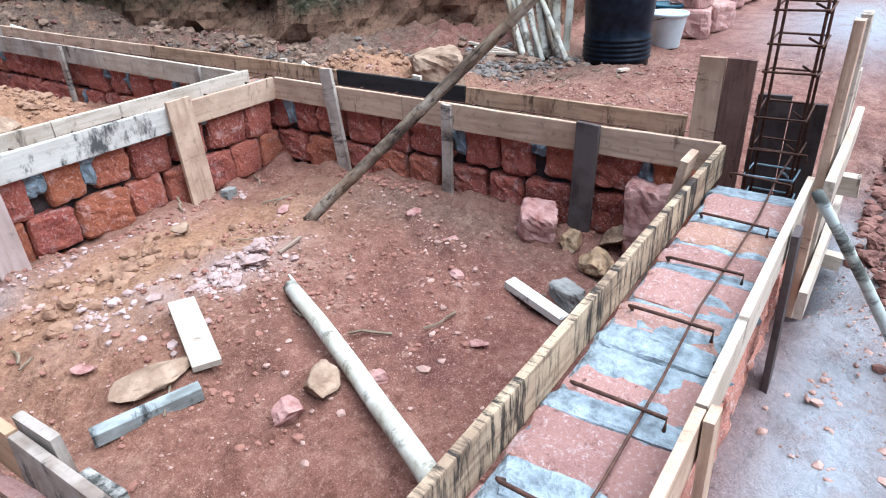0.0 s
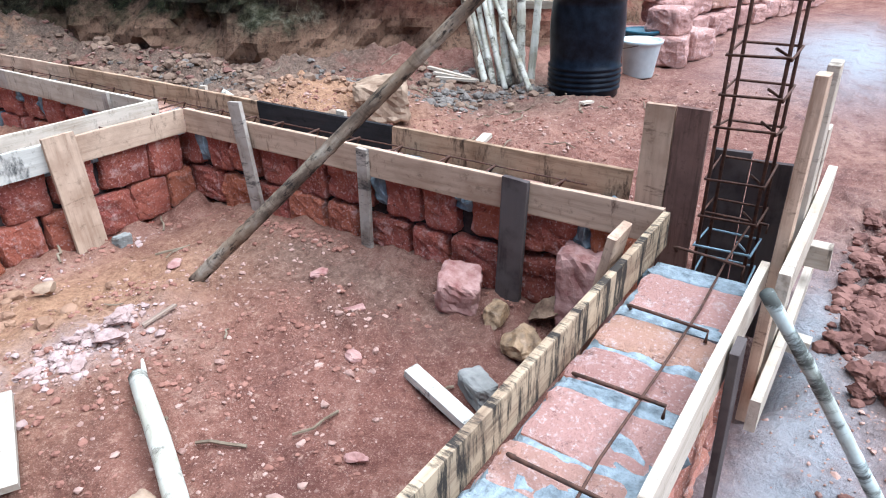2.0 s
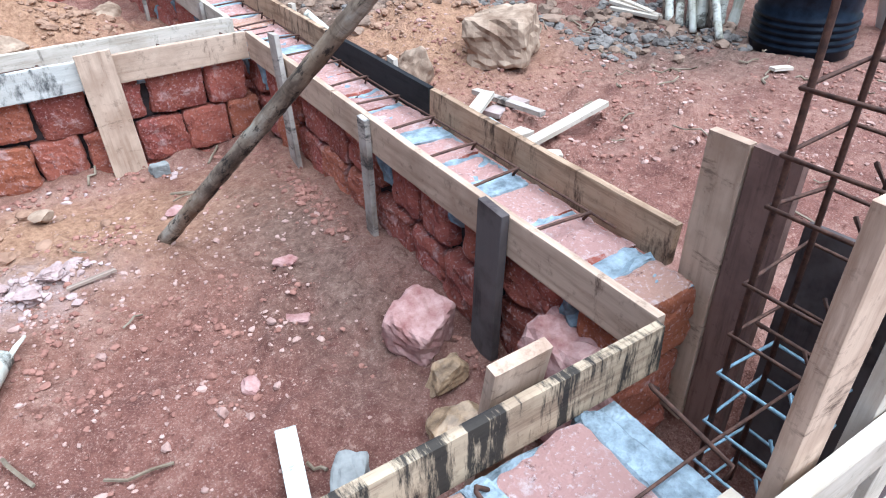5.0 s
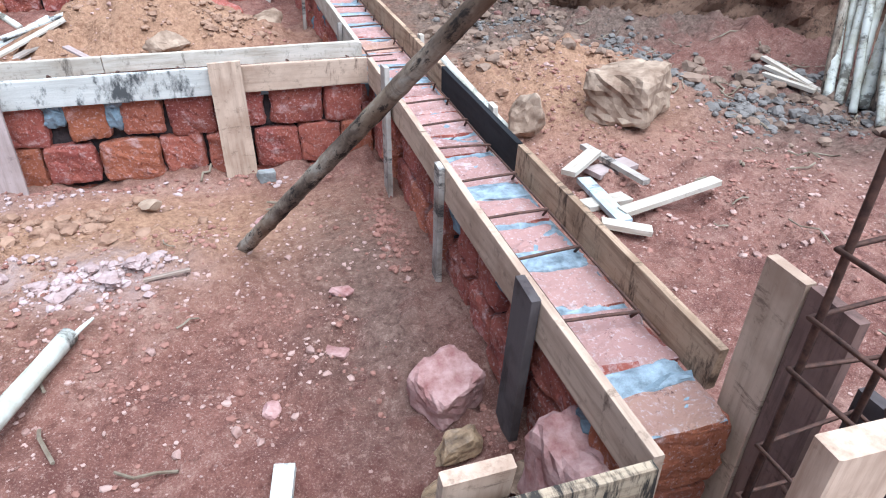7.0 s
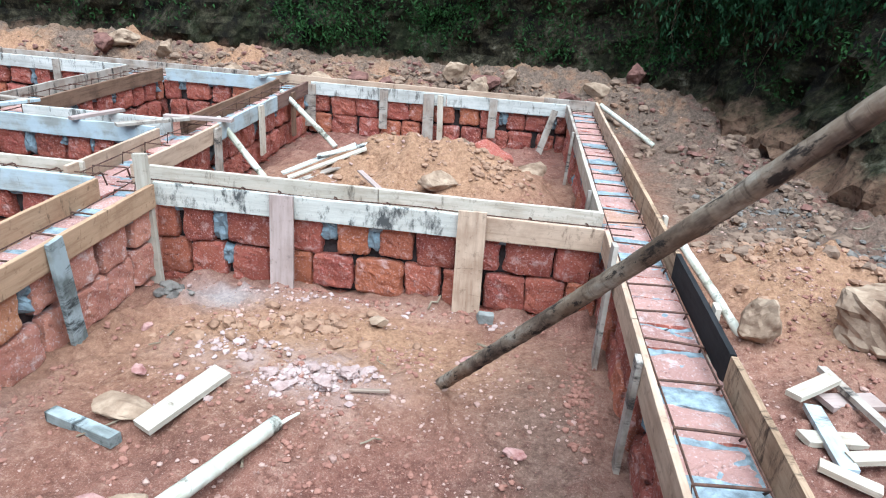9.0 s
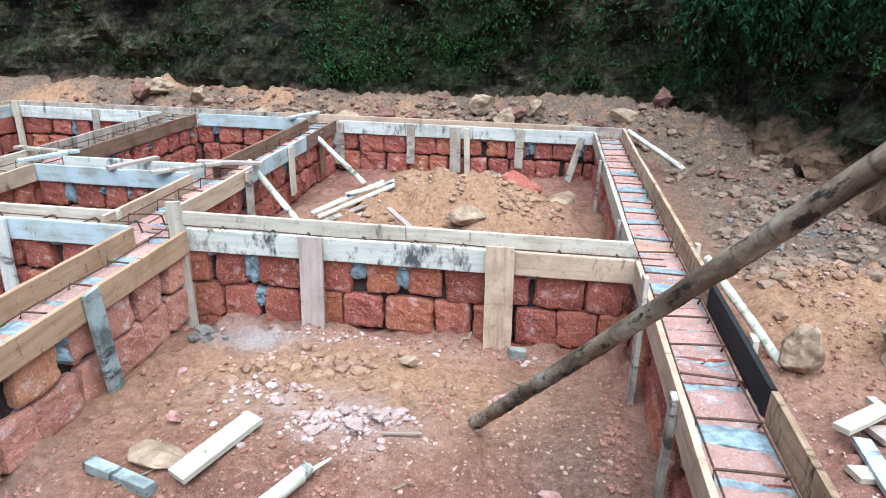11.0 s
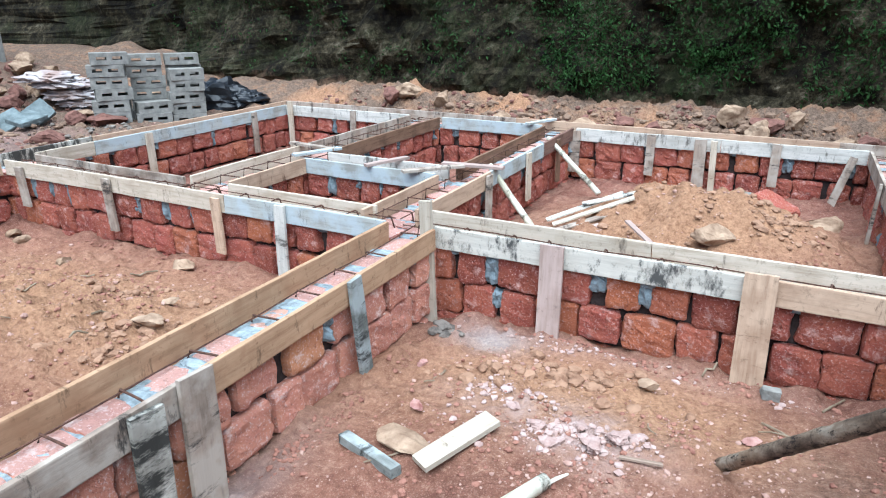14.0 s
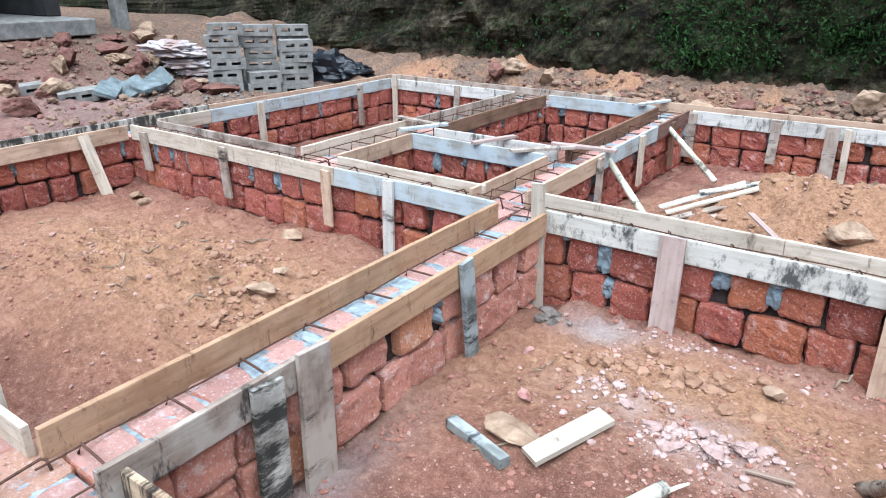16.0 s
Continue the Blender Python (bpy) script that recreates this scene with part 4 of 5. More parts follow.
def ladder(along_x, fixed0, fixed1, lo, hi, spacing, z, seed, sides=(-0.97, 0.97)):
    """Two long bars with hooked cross links, resting on the wall top inside the boards."""
    low = WALL_TOP + 0.002 - z
    rng = random.Random(seed)
    mid_ = (fixed0 + fixed1) / 2
    e = holder("rebar_ladder", "rusty reinforcement bars with hooked links on the wall", "rebar", ((lo + hi) / 2, mid_, z) if along_x else (mid_, (lo + hi) / 2, z), "reinforcement on the wall tops")
    half, run = (fixed1 - fixed0) / 2 - 0.035, (hi - lo) / 2

    def at(u, w, h):
        return (u, w, h) if along_x else (w, u, h)
    for s in sides:
        pts = [at(-run + 2 * run * i / 10, s * half + 0.006 * math.sin(i * 2 + seed), 0.012 + 0.004 * math.sin(i * 1.3)) for i in range(11)]
        rebar("long_bar", pts, 0.0035, e)
    u = -run + spacing * 0.4
    while u < run:
        k = rng.uniform(-0.025, 0.025)
        rebar("link", [at(u - 0.012, -half, low), at(u, -half, 0.02), at(u + k * 0.5, 0, 0.022), at(u + k, half * 0.9, 0.022), at(u + k + 0.008, half, 0.016), at(u + k + 0.03, half * 0.98, low)], 0.0045, e)
        u += spacing * rng.uniform(0.85, 1.15)


LZ = WALL_TOP + 0.008
ladder(False, 0.02, 0.285, -1.95, 3.45, 0.24, LZ + 0.01, 1)
ladder(True, -2.6, -2.33, -2.9, 0.25, 0.33, LZ, 2, (-0.5,))
ladder(True, 0.03, 0.19, -2.4, 0.15, 0.25, LZ + 0.04, 3)
ladder(False, -2.43, -2.18, -2.4, 0.2, 0.30, LZ, 4)
ladder(True, 0.0, 0.19, -5.9, -2.5, 0.27, LZ + 0.04, 5)
ladder(False, -2.68, -2.43, 0.15, 3.4, 0.26, LZ + 0.04, 6)
ladder(False, -4.15, -3.86, 0.1, 3.4, 0.27, LZ + 0.04, 7)
ladder(True, 3.28, 3.52, -5.9, 0.2, 0.3, LZ, 8)

# ---- poles and loose timber ----
B0 = Vector((-0.635, -0.8, 0.15))
pole("prop_pole", "long weathered grey-brown pole propped up from the floor", "pole", BARK, B0, B0 + Vector((0.3106, -0.6505, 0.6931)) * 3.4, 0.0255, 0.0125, 0.42, 0.01, 3)
pole("cut_log", "pale barked pole lying on the red soil", "log", PALE_BARK, (-1.13, -1.205, 0.20), (-1.585, -2.14, 0.165), 0.026, 0.031, 0.0, 0.006, 5)
LOG = bpy.data.objects["cut_log"]
part("splintered_end", tube_bm([(-0.48, 0.014, 0.0), (-0.55, 0.018, 0.002), (-0.60, 0.022, -0.004)], [0.009, 0.007, 0.004], 7, None, 0.2, 4), PALE_BARK, LOG, "split pale tip of the log")
pole("bamboo_brace", "cement-splashed round brace propping the formwork outside", "brace", CEMENT_BARK, (-0.47, -2.665, 0.61), (-0.33, -3.02, 0.03), 0.016, 0.018, 0.3, 0.006, 6)
pole("bamboo_brace", "pale bamboo brace from the formwork to the ground", "brace", PALE_BARK, (-2.49, 2.75, 0.53), (-1.92, 2.44, 0.17), 0.022, 0.024, 0.3, 0.006, 7, "bamboo braces")
pole("bamboo_brace", "pale bamboo brace from the formwork to the ground", "brace", PALE_BARK, (-2.49, 1.45, 0.55), (-2.0, 1.22, 0.13), 0.022, 0.024, 0.3, 0.006, 8, "bamboo braces")
pole("bamboo_brace", "pale bamboo brace outside the formwork", "brace", PALE_BARK, (0.33, 0.12, 0.55), (0.63, -0.28, 0.20), 0.02, 0.022, 0.3, 0.006, 9, "bamboo braces")
pole("bamboo_brace", "pale bamboo brace outside the formwork", "brace", PALE_BARK, (0.32, 3.45, 0.55), (0.80, 3.13, 0.28), 0.022, 0.024, 0.3, 0.006, 10, "bamboo braces")


def loose(label, mat, a, b, width, thick, lift=0.012, face=(0, 0, 1)):
    za, zb = ground_z(*a[:2]) + lift, ground_z(*b[:2]) + lift
    return plank("loose_board", label, "board", mat, (a[0], a[1], a[2] if len(a) > 2 else za), (b[0], b[1], b[2] if len(b) > 2 else zb), width, thick, face)


loose("pale board offcut lying on the floor", OFFCUT, (-1.41, -0.985), (-1.555, -1.285), 0.085, 0.022, 0.035)
loose("grey square timber lying on the floor", SLATE, (-1.90, -1.24), (-1.62, -1.33), 0.045, 0.04, 0.024)
loose("tarred white offcut lying on the floor", WHITE, (-0.60, -1.77), (-0.66, -2.02), 0.05, 0.03, 0.02)
loose("splintered stick on the floor", DULL, (-0.95, -0.955), (-0.81, -0.93), 0.014, 0.009, 0.016)
for a, b, w, m_, lf in [((0.64, -0.77), (0.84, -0.62), 0.06, OFFCUT, 0.07), ((0.84, -0.52), (0.92, -0.9), 0.035, GREYED, 0.06), ((0.72, -0.76), (0.70, -1.12), 0.06, BLUISH, 0.04), ((0.72, -1.06), (1.17, -1.00), 0.05, PALE, 0.05), ((0.78, -0.72), (1.0, -0.66), 0.09, PINKISH, 0.03), ((0.60, -1.12), (0.76, -1.2), 0.05, PALE, 0.03), ((0.62, -0.95), (0.84, -0.9), 0.07, OFFCUT, 0.02)]:
    loose("pale offcut in a heap beside the wall", m_, a, b, w, 0.022, lf)
loose("pale wood chip on the yard", PALE, (2.12, -1.14), (2.24, -1.16), 0.04, 0.015, 0.02)
for i, (a, b) in enumerate([((-2.02, 1.40, 0.22), (-1.55, 1.62, 0.42)), ((-1.95, 1.32, 0.22), (-1.45, 1.50, 0.43)), ((-1.80, 1.50, 0.34), (-1.38, 1.62, 0.46)), ((-1.92, 1.24, 0.20), (-1.60, 1.38, 0.32)), ((-1.86, 1.16, 0.19), (-1.62, 1.30, 0.27))]):
    loose("board offcut thrown on the earth heap", (WHITE, OFFCUT, WHITE, GREYED, PINKISH)[i], a, b, 0.07, 0.011)
loose("long offcut on the earth heap", PINKISH, (-1.42, 1.18, 0.36), (-1.18, 0.92, 0.29), 0.035, 0.012)

for a, b, w, m_ in [((-2.93, 0.96), (-2.62, 1.30), 0.06, GREYED), ((-2.80, 1.32), (-2.34, 1.36), 0.06, PINKISH), ((-4.28, 1.44), (-3.78, 1.36), 0.06, GREYED), ((-3.95, 1.05), (-3.78, 1.42), 0.06, BLUISH), ((-3.26, 1.0), (-3.12, 1.36), 0.05, PINKISH), ((-2.85, 3.2), (-2.7, 3.58), 0.06, BLUISH)]:
    plank("cross_batten", "short batten laid across the formwork", "batten", m_, (a[0], a[1], 0.564), (b[0], b[1], 0.566), w, 0.02, (0, 0, 1), "battens across the formwork")

# ---- stones ----
def lump(label, place, size, turn, tip, seed, mat=PINK_STONE, name="laterite_lump"):
    """A hewn laterite block that was dropped or set aside."""
    ob = new(name, block_mesh(name, 30 + seed, mat, 0.15, 10.0, 8))
    x, y = place[:2]
    z = place[2] if len(place) > 2 else ground_z(x, y) + size[2] * 0.42
    ob.matrix_world = pose(x, y, z, tip[0], tip[1], turn) @ Matrix.Diagonal((*size, 1))
    return tagged(ob, label, "boulder" if name == "boulder" else "block")


lump("pinkish broken laterite block on the floor", (-0.155, -1.66), (0.165, 0.15, 0.135), 25, (8, -6), 1)
lump("upright pinkish laterite block in the corner", (0.0, -2.09, 0.20), (0.15, 0.20, 0.30), 8, (-4, 3), 2)
lump("broken red laterite block on the heap", (-0.62, 2.42), (0.30, 0.22, 0.19), -25, (0, 22), 3, LATERITE)
lump("grey mortar-coated stone on the heap", (-0.84, 2.56), (0.22, 0.16, 0.17), 20, (8, -14), 5, CONCRETE)
lump("small pale cement block beside the formwork", (-0.53, -1.97), (0.13, 0.08, 0.08), 60, (0, 4), 4, CONCRETE)
lump("large pale angular boulder on the earth mound", (1.23, -0.22), (0.42, 0.30, 0.25), 40, (-6, 5), 21, STONE, "boulder")
rock("stone", "pale upright stone beside the wall", STONE, (0.66, -0.28), (0.17, 0.15, 0.22), 10, 6, 0.25)
rock("stone", "ochre stone at the foot of the wall", WET_STONE, (-0.19, -1.83), (0.13, 0.10, 0.075), 40, 11, 0.25)
rock("stone", "rounded brown stone at the foot of the wall", WET_STONE, (-0.26, -1.96), (0.16, 0.12, 0.095), 40, 12, 0.25)
rock("stone", "grey stone tucked in the corner", BROWN_STONE, (-0.06, -1.97), (0.13, 0.11, 0.09), 10, 13, 0.3)
rock("stone", "flat flake of brown stone between two offcuts", STONE, (-1.66, -1.19), (0.23, 0.10, 0.055), -8, 17, 0.2)
rock("stone", "ochre stone beside the log", STONE, (-1.44, -1.62), (0.12, 0.09, 0.08), 30, 18, 0.25)
rock("stone", "pinkish stone beside the log", PINK_STONE, (-1.56, -1.60), (0.09, 0.08, 0.07), 30, 19, 0.25)
rock("stone", "small square chip of stone on the floor", STONE, (-0.97, -0.37), (0.075, 0.06, 0.055), 30, 20, 0.2)
rock("stone", "ochre stone by the wall", STONE, (-3.90, -0.16), (0.14, 0.11, 0.09), 0, 22, 0.25)
rock("stone", "grey stone on the heap", STONE, (-0.86, 2.85), (0.26, 0.2, 0.18), 10, 25, 0.2)
rock("stone", "ochre lump on the earth heap", STONE, (-0.92, 1.18), (0.22, 0.16, 0.14), 10, 26, 0.25)
rock("stone", "dark stone near the far wall", STONE, (-1.35, 2.75), (0.24, 0.18, 0.14), 50, 27, 0.25)
rock("stone", "grey stone near the wall", STONE, (-0.32, 2.1), (0.3, 0.2, 0.16), 50, 28, 0.25)
lump("small grey cement chunk beside a board stake", (-0.50, -0.11), (0.075, 0.05, 0.05), 10, (0, 3), 7, CONCRETE)
for i, (x, y, w) in enumerate([(-1.28, -0.88, 0.07), (-1.18, -0.97, 0.06), (-1.05, -0.93, 0.085), (-0.97, -0.86, 0.075), (-0.92, -0.80, 0.06), (-1.12, -0.83, 0.06), (-1.40, -0.80, 0.05)]):
    rock("stone", "pale pink crumbling chunk of stone in the heap", CHALK, (x, y), (w, w * 0.8, w * 0.6), 53 * i, 160 + i, 0.5, "pale chunks on the floor", 0.2)
for i, (x, y, w) in enumerate([(-0.35, -1.15, 0.07), (-0.42, -1.38, 0.09), (-0.62, -1.55, 0.06), (-1.30, -1.72, 0.07), (-1.75, -0.95, 0.055), (-0.55, -0.55, 0.06), (-1.95, -0.55, 0.06), (-0.95, -1.85, 0.06)]):
    rock("stone", "small laterite chip trodden into the floor", PINK_STONE, (x, y), (w, w * 0.75, w * 0.5), 37 * i, 120 + i, 0.3, "chips on the floor", 0.22)
for i, (x, y, w) in enumerate([(-3.2, -1.0, 0.13), (-3.0, -1.25, 0.10), (-3.35, -0.75, 0.08), (-4.6, -0.5, 0.1), (-2.75, -0.9, 0.11), (-5.5, -0.25, 0.13), (-5.3, -0.32, 0.1), (-3.0, -0.6, 0.07)]):
    rock("stone", "ochre lump of dug soil on the floor", BROWN_STONE if i % 2 else STONE, (x, y), (w, w * 0.8, w * 0.65), 41 * i, 140 + i, 0.3, "lumps on the dug floor", 0.25)
rng_s = random.Random(5)
for i in range(9):
    rock("soil_clod", "clod of dug red soil outside the formwork", CLOD, (rng_s.uniform(0.15, 1.5), rng_s.uniform(-3.15, -2.82)), (rng_s.uniform(0.05, 0.11), rng_s.uniform(0.05, 0.09), rng_s.uniform(0.05, 0.08)), rng_s.uniform(0, 180), 40 + i, 0.6, "dug clods", 0.2, "clod")
for i in range(34):
    rock("stone", "loose stone on the debris slope", STONE if i % 2 else CLOD, (rng_s.uniform(-10.5, -7.2), rng_s.uniform(-0.5, 3.4)), (rng_s.uniform(0.15, 0.4), rng_s.uniform(0.15, 0.35), rng_s.uniform(0.1, 0.28)), rng_s.uniform(0, 180), 60 + i, 0.3, "debris stones", 0.2)
for i in range(16):
    rock("stone", "lump of stone at the foot of the bank", STONE if i % 3 else CLOD, (rng_s.uniform(-5, 1.0), rng_s.uniform(3.75, 4.4)), (rng_s.uniform(0.12, 0.4), rng_s.uniform(0.12, 0.3), rng_s.uniform(0.08, 0.28)), rng_s.uniform(0, 180), 80 + i, 0.3, "stones under the bank", 0.2)


def scatter(name, label, mat, spots, seed, sizes, sub=1):
    """Small broken stones in one mesh, sitting on the ground."""
    rng = np.random.default_rng(seed)
    bm = bmesh.new()
    bmesh.ops.create_icosphere(bm, subdivisions=sub, radius=1.0)
    unit = np.array([v.co[:] for v in bm.verts])
    tri = np.array([[v.index for v in f.verts] for f in bm.faces])
    bm.free()
    px, py = [], []
    for cx, cy, rx, ry, count in spots:
        qx = cx + rx * rng.uniform(-1, 1, 4 * count) * rng.uniform(0.3, 1, 4 * count)
        qy = cy + ry * rng.uniform(-1, 1, 4 * count) * rng.uniform(0.3, 1, 4 * count)
        keep = np.argsort(-vnoise(np.stack([qx, qy], -1) * 5.0, seed) - rng.uniform(-1, 1, 4 * count))[:count]
        px.append(qx[keep])
        py.append(qy[keep])
    px, py = np.concatenate(px), np.concatenate(py)
    pz = ground_full(px, py)
    n = len(px)
    s = sizes[0] * (sizes[1] / sizes[0]) ** (rng.uniform(0, 1, n) ** 2.2)
    ang = rng.uniform(0, 6.28, n)
    v = unit[None] * (1 + rng.uniform(-0.35, 0.35, (n, len(unit), 1)) * (1 if sub == 1 else 0.62)) * s[:, None, None] * np.stack([rng.uniform(0.8, 1.4, n), np.ones(n), rng.uniform(0.5, 0.9, n)], -1)[:, None]
    ca, sa = np.cos(ang)[:, None], np.sin(ang)[:, None]
    vx, vy = v[..., 0] * ca - v[..., 1] * sa, v[..., 0] * sa + v[..., 1] * ca
    co = np.stack([vx + px[:, None], vy + py[:, None], v[..., 2] + pz[:, None] + 0.22 * s[:, None]], -1).reshape(-1, 3)
    f = (tri[None] + (np.arange(n) * len(unit))[:, None, None]).reshape(-1, 3)
    me = bpy.data.meshes.new(name)
    me.from_pydata(co.tolist(), [], f.tolist())
    me.materials.append(mat)
    tagged(new(name, me), label, "rubble", "", "stuff")


scatter("gravel", "scattered laterite chips and pebbles on red soil", PEBBLE, [(-1.08, -1.15, 1.05, 1.12, 300), (-0.4, -1.2, 0.35, 0.9, 120), (-1.6, -0.35, 0.5, 0.3, 160), (-1.2, 1.7, 1.1, 1.4, 500), (-4.1, -1.1, 1.6, 1.05, 600), (1.3, -0.4, 1.0, 2.4, 600), (2.2, -1.5, 1.8, 1.2, 450), (0.0, -2.95, 2.2, 0.3, 350), (-2.5, 4.0, 3.6, 0.45, 700), (1.4, 2.4, 0.7, 1.6, 500), (-8.2, 1.0, 2.0, 2.6, 500)], 1, (0.002, 0.017))
scatter("crumbs", "fine crumbs of soil and laterite on the floor", PEBBLE, [(-1.08, -1.15, 1.05, 1.12, 2600), (-1.2, 1.7, 1.1, 1.4, 1500), (-4.1, -1.1, 1.6, 1.05, 2500), (1.0, -0.5, 0.8, 1.6, 1800), (2.4, -1.4, 1.6, 0.9, 1500), (0.0, -2.95, 2.2, 0.3, 1500)], 6, (0.0012, 0.007))
scatter("earth_crumbs", "crumbled red earth trodden over the floors", EARTH_CLOD, [(-1.08, -1.15, 1.05, 1.12, 1500), (-1.1, -0.10, 1.0, 0.09, 420), (-0.09, -1.1, 0.08, 1.1, 420), (-2.05, -1.1, 0.09, 1.1, 360), (-4.1, -1.1, 1.6, 1.05, 1900), (-4.1, -0.12, 1.6, 0.09, 300), (1.2, -0.6, 0.85, 1.2, 1300), (2.2, -1.5, 1.4, 0.8, 900), (-0.3, 1.0, 0.25, 0.7, 260)], 16, (0.002, 0.013), 2)
scatter("ochre_clods", "crumbled ochre soil lumps on the earth heaps", OCHRE_CLOD, [(-1.1, 1.6, 0.85, 0.75, 620), (-0.6, 1.5, 0.4, 0.6, 200), (-1.3, -0.45, 0.8, 0.3, 200), (-3.4, -1.0, 0.9, 0.6, 420), (1.1, 0.3, 0.6, 0.55, 420), (-2.5, 3.95, 3.6, 0.35, 1300)], 7, (0.004, 0.034), 2)
scatter("pale_rubble", "heap of pale pink crumbled stone on the floor", CHALK, [(-1.45, -0.70, 0.22, 0.11, 120), (-1.14, -0.9, 0.25, 0.15, 330), (-0.9, -0.84, 0.09, 0.07, 90), (-1.15, -0.12, 0.95, 0.07, 130), (-1.5, -1.0, 0.4, 0.3, 60)], 2, (0.003, 0.019), 1)
scatter("clods", "crumbled dug red soil outside the formwork", CLOD, [(0.9, -2.98, 0.8, 0.22, 1500), (0.7, -3.2, 1.2, 0.3, 1000), (-2.5, 4.05, 4.2, 0.45, 1200), (1.5, 2.8, 0.7, 1.4, 400), (-8.5, 1.2, 2.0, 2.0, 500)], 3, (0.004, 0.040), 2)
scatter("debris", "broken stone and rubble on the slope", DEBRIS, [(-7.6, 1.2, 1.2, 1.6, 500), (-9.5, 1.2, 1.3, 2.0, 450), (-2.5, 3.98, 4.0, 0.4, 1500), (1.3, 2.4, 0.7, 1.6, 760), (1.0, 0.9, 0.5, 0.7, 260), (2.3, -0.1, 0.6, 0.8, 200)], 4, (0.005, 0.055), 2)
scatter("grey_debris", "grey broken mortar and litter below the bank", GREY_DEBRIS, [(2.15, -0.05, 0.55, 0.5, 620), (1.75, 0.7, 0.5, 0.6, 420), (2.5, -0.6, 0.4, 0.3, 120), (1.3, 1.8, 0.6, 1.0, 300), (-7.4, 1.6, 0.7, 0.9, 320), (-2.0, -0.2, 0.12, 0.12, 40), (-1.5, 3.75, 2.0, 0.12, 160)], 24, (0.004, 0.034), 2)

def twigs():
    rr = random.Random(14)
    bm = bmesh.new()
    for cx, cy, rx, ry, n in ((2.1, -0.2, 0.7, 0.9, 46), (1.5, 2.4, 0.5, 1.4, 40), (-1.1, -1.0, 0.9, 0.9, 14), (-2.5, 4.0, 3.5, 0.4, 40), (2.0, -1.4, 1.0, 0.6, 18), (-4.0, -1.1, 1.4, 0.8, 10)):
        for _ in range(n):
            x, y, a, ln = cx + rr.uniform(-rx, rx), cy + rr.uniform(-ry, ry), rr.uniform(0, 6.3), rr.uniform(0.04, 0.2)
            pts = []
            for k in range(4):
                px, py = x + math.cos(a) * ln * k / 3, y + math.sin(a) * ln * k / 3
                pts.append((px, py, ground_z(px, py) + 0.006 + rr.uniform(0, 0.012)))
                a += rr.uniform(-0.3, 0.3)
            tube_bm(pts, rr.uniform(0.002, 0.006), 5, bm)
    tagged(new("twigs", mesh_of("twigs", bm, ROOT)), "dry twigs and splinters strewn on the soil", "twigs", "", "stuff")


twigs()

# ---- yard beside the bank ----
DX, DY = 2.74, -0.885
DZ = ground_z(DX, DY) - 0.015


def lathe(profile, sides=40):
    bm = bmesh.new()
    rings = [[bm.verts.new((r * math.cos(2 * math.pi * k / sides), r * math.sin(2 * math.pi * k / sides), z)) for k in range(sides)] for r, z in profile]
    for a, b in zip(rings, rings[1:]):
        for k in range(sides):
            bm.faces.new((a[k], a[(k + 1) % sides], b[(k + 1) % sides], b[k]))
    return bm, rings


def drum():
    e = holder("plastic_drum", "tall black ribbed plastic drum standing on the soil", "drum", (DX, DY, DZ))
    prof = [(0.0, 0.0), (0.235, 0.0), (0.25, 0.012)]
    for k in range(5):
        z = 0.05 + k * 0.036
        prof += [(0.25, z), (0.262, z + 0.01), (0.262, z + 0.02), (0.25, z + 0.03)]
    prof += [(0.254, 0.3), (0.262, 0.42), (0.262, 0.52), (0.254, 0.62)]
    for k in range(5):
        z = 0.66 + k * 0.036
        prof += [(0.25, z), (0.262, z + 0.01), (0.262, z + 0.02), (0.25, z + 0.03)]
    prof += [(0.248, 0.90), (0.225, 0.96), (0.18, 0.975)]
    bm, _ = lathe(prof, 48)
    part("body", bm, DRUM, e, "", True)
    bm, _ = lathe([(0.185, 0.97), (0.195, 0.975), (0.195, 1.01), (0.18, 1.02), (0.0, 1.02)], 40)
    part("lid", bm, DRUM, e, "black screw lid", True)


def bucket(label, mat, x, y, tilt=0.0):
    e = holder("bucket", label, "bucket", (x, y, ground_z(x, y) - 0.004), "buckets beside the drum")
    e.rotation_euler = (0, tilt, 0.4)
    bm, _ = lathe([(0.0, 0.004), (0.112, 0.004), (0.116, 0.012), (0.155, 0.27), (0.158, 0.275), (0.150, 0.275), (0.111, 0.018), (0.0, 0.018)])
    part("body", bm, mat, e, "", True)
    bm, _ = lathe([(0.156, 0.258), (0.167, 0.260), (0.169, 0.283), (0.163, 0.287), (0.152, 0.285), (0.152, 0.262)])
    part("rim", bm, mat, e, "", True)
    pts = [(0.165 * math.cos(a), 0.165 * math.sin(a), 0.272 - 0.05 * math.sin(a)) for a in (math.pi * k / 14 for k in range(15))]
    part("handle", tube_bm(pts, 0.003, 6), RUST, e, "thin wire handle", True)


drum()
bucket("white plastic bucket standing beside the drum", BUCKET_WHITE, 3.42, -1.06)
bucket("dark teal plastic bucket behind the white one", BUCKET_TEAL, 4.02, -0.86)

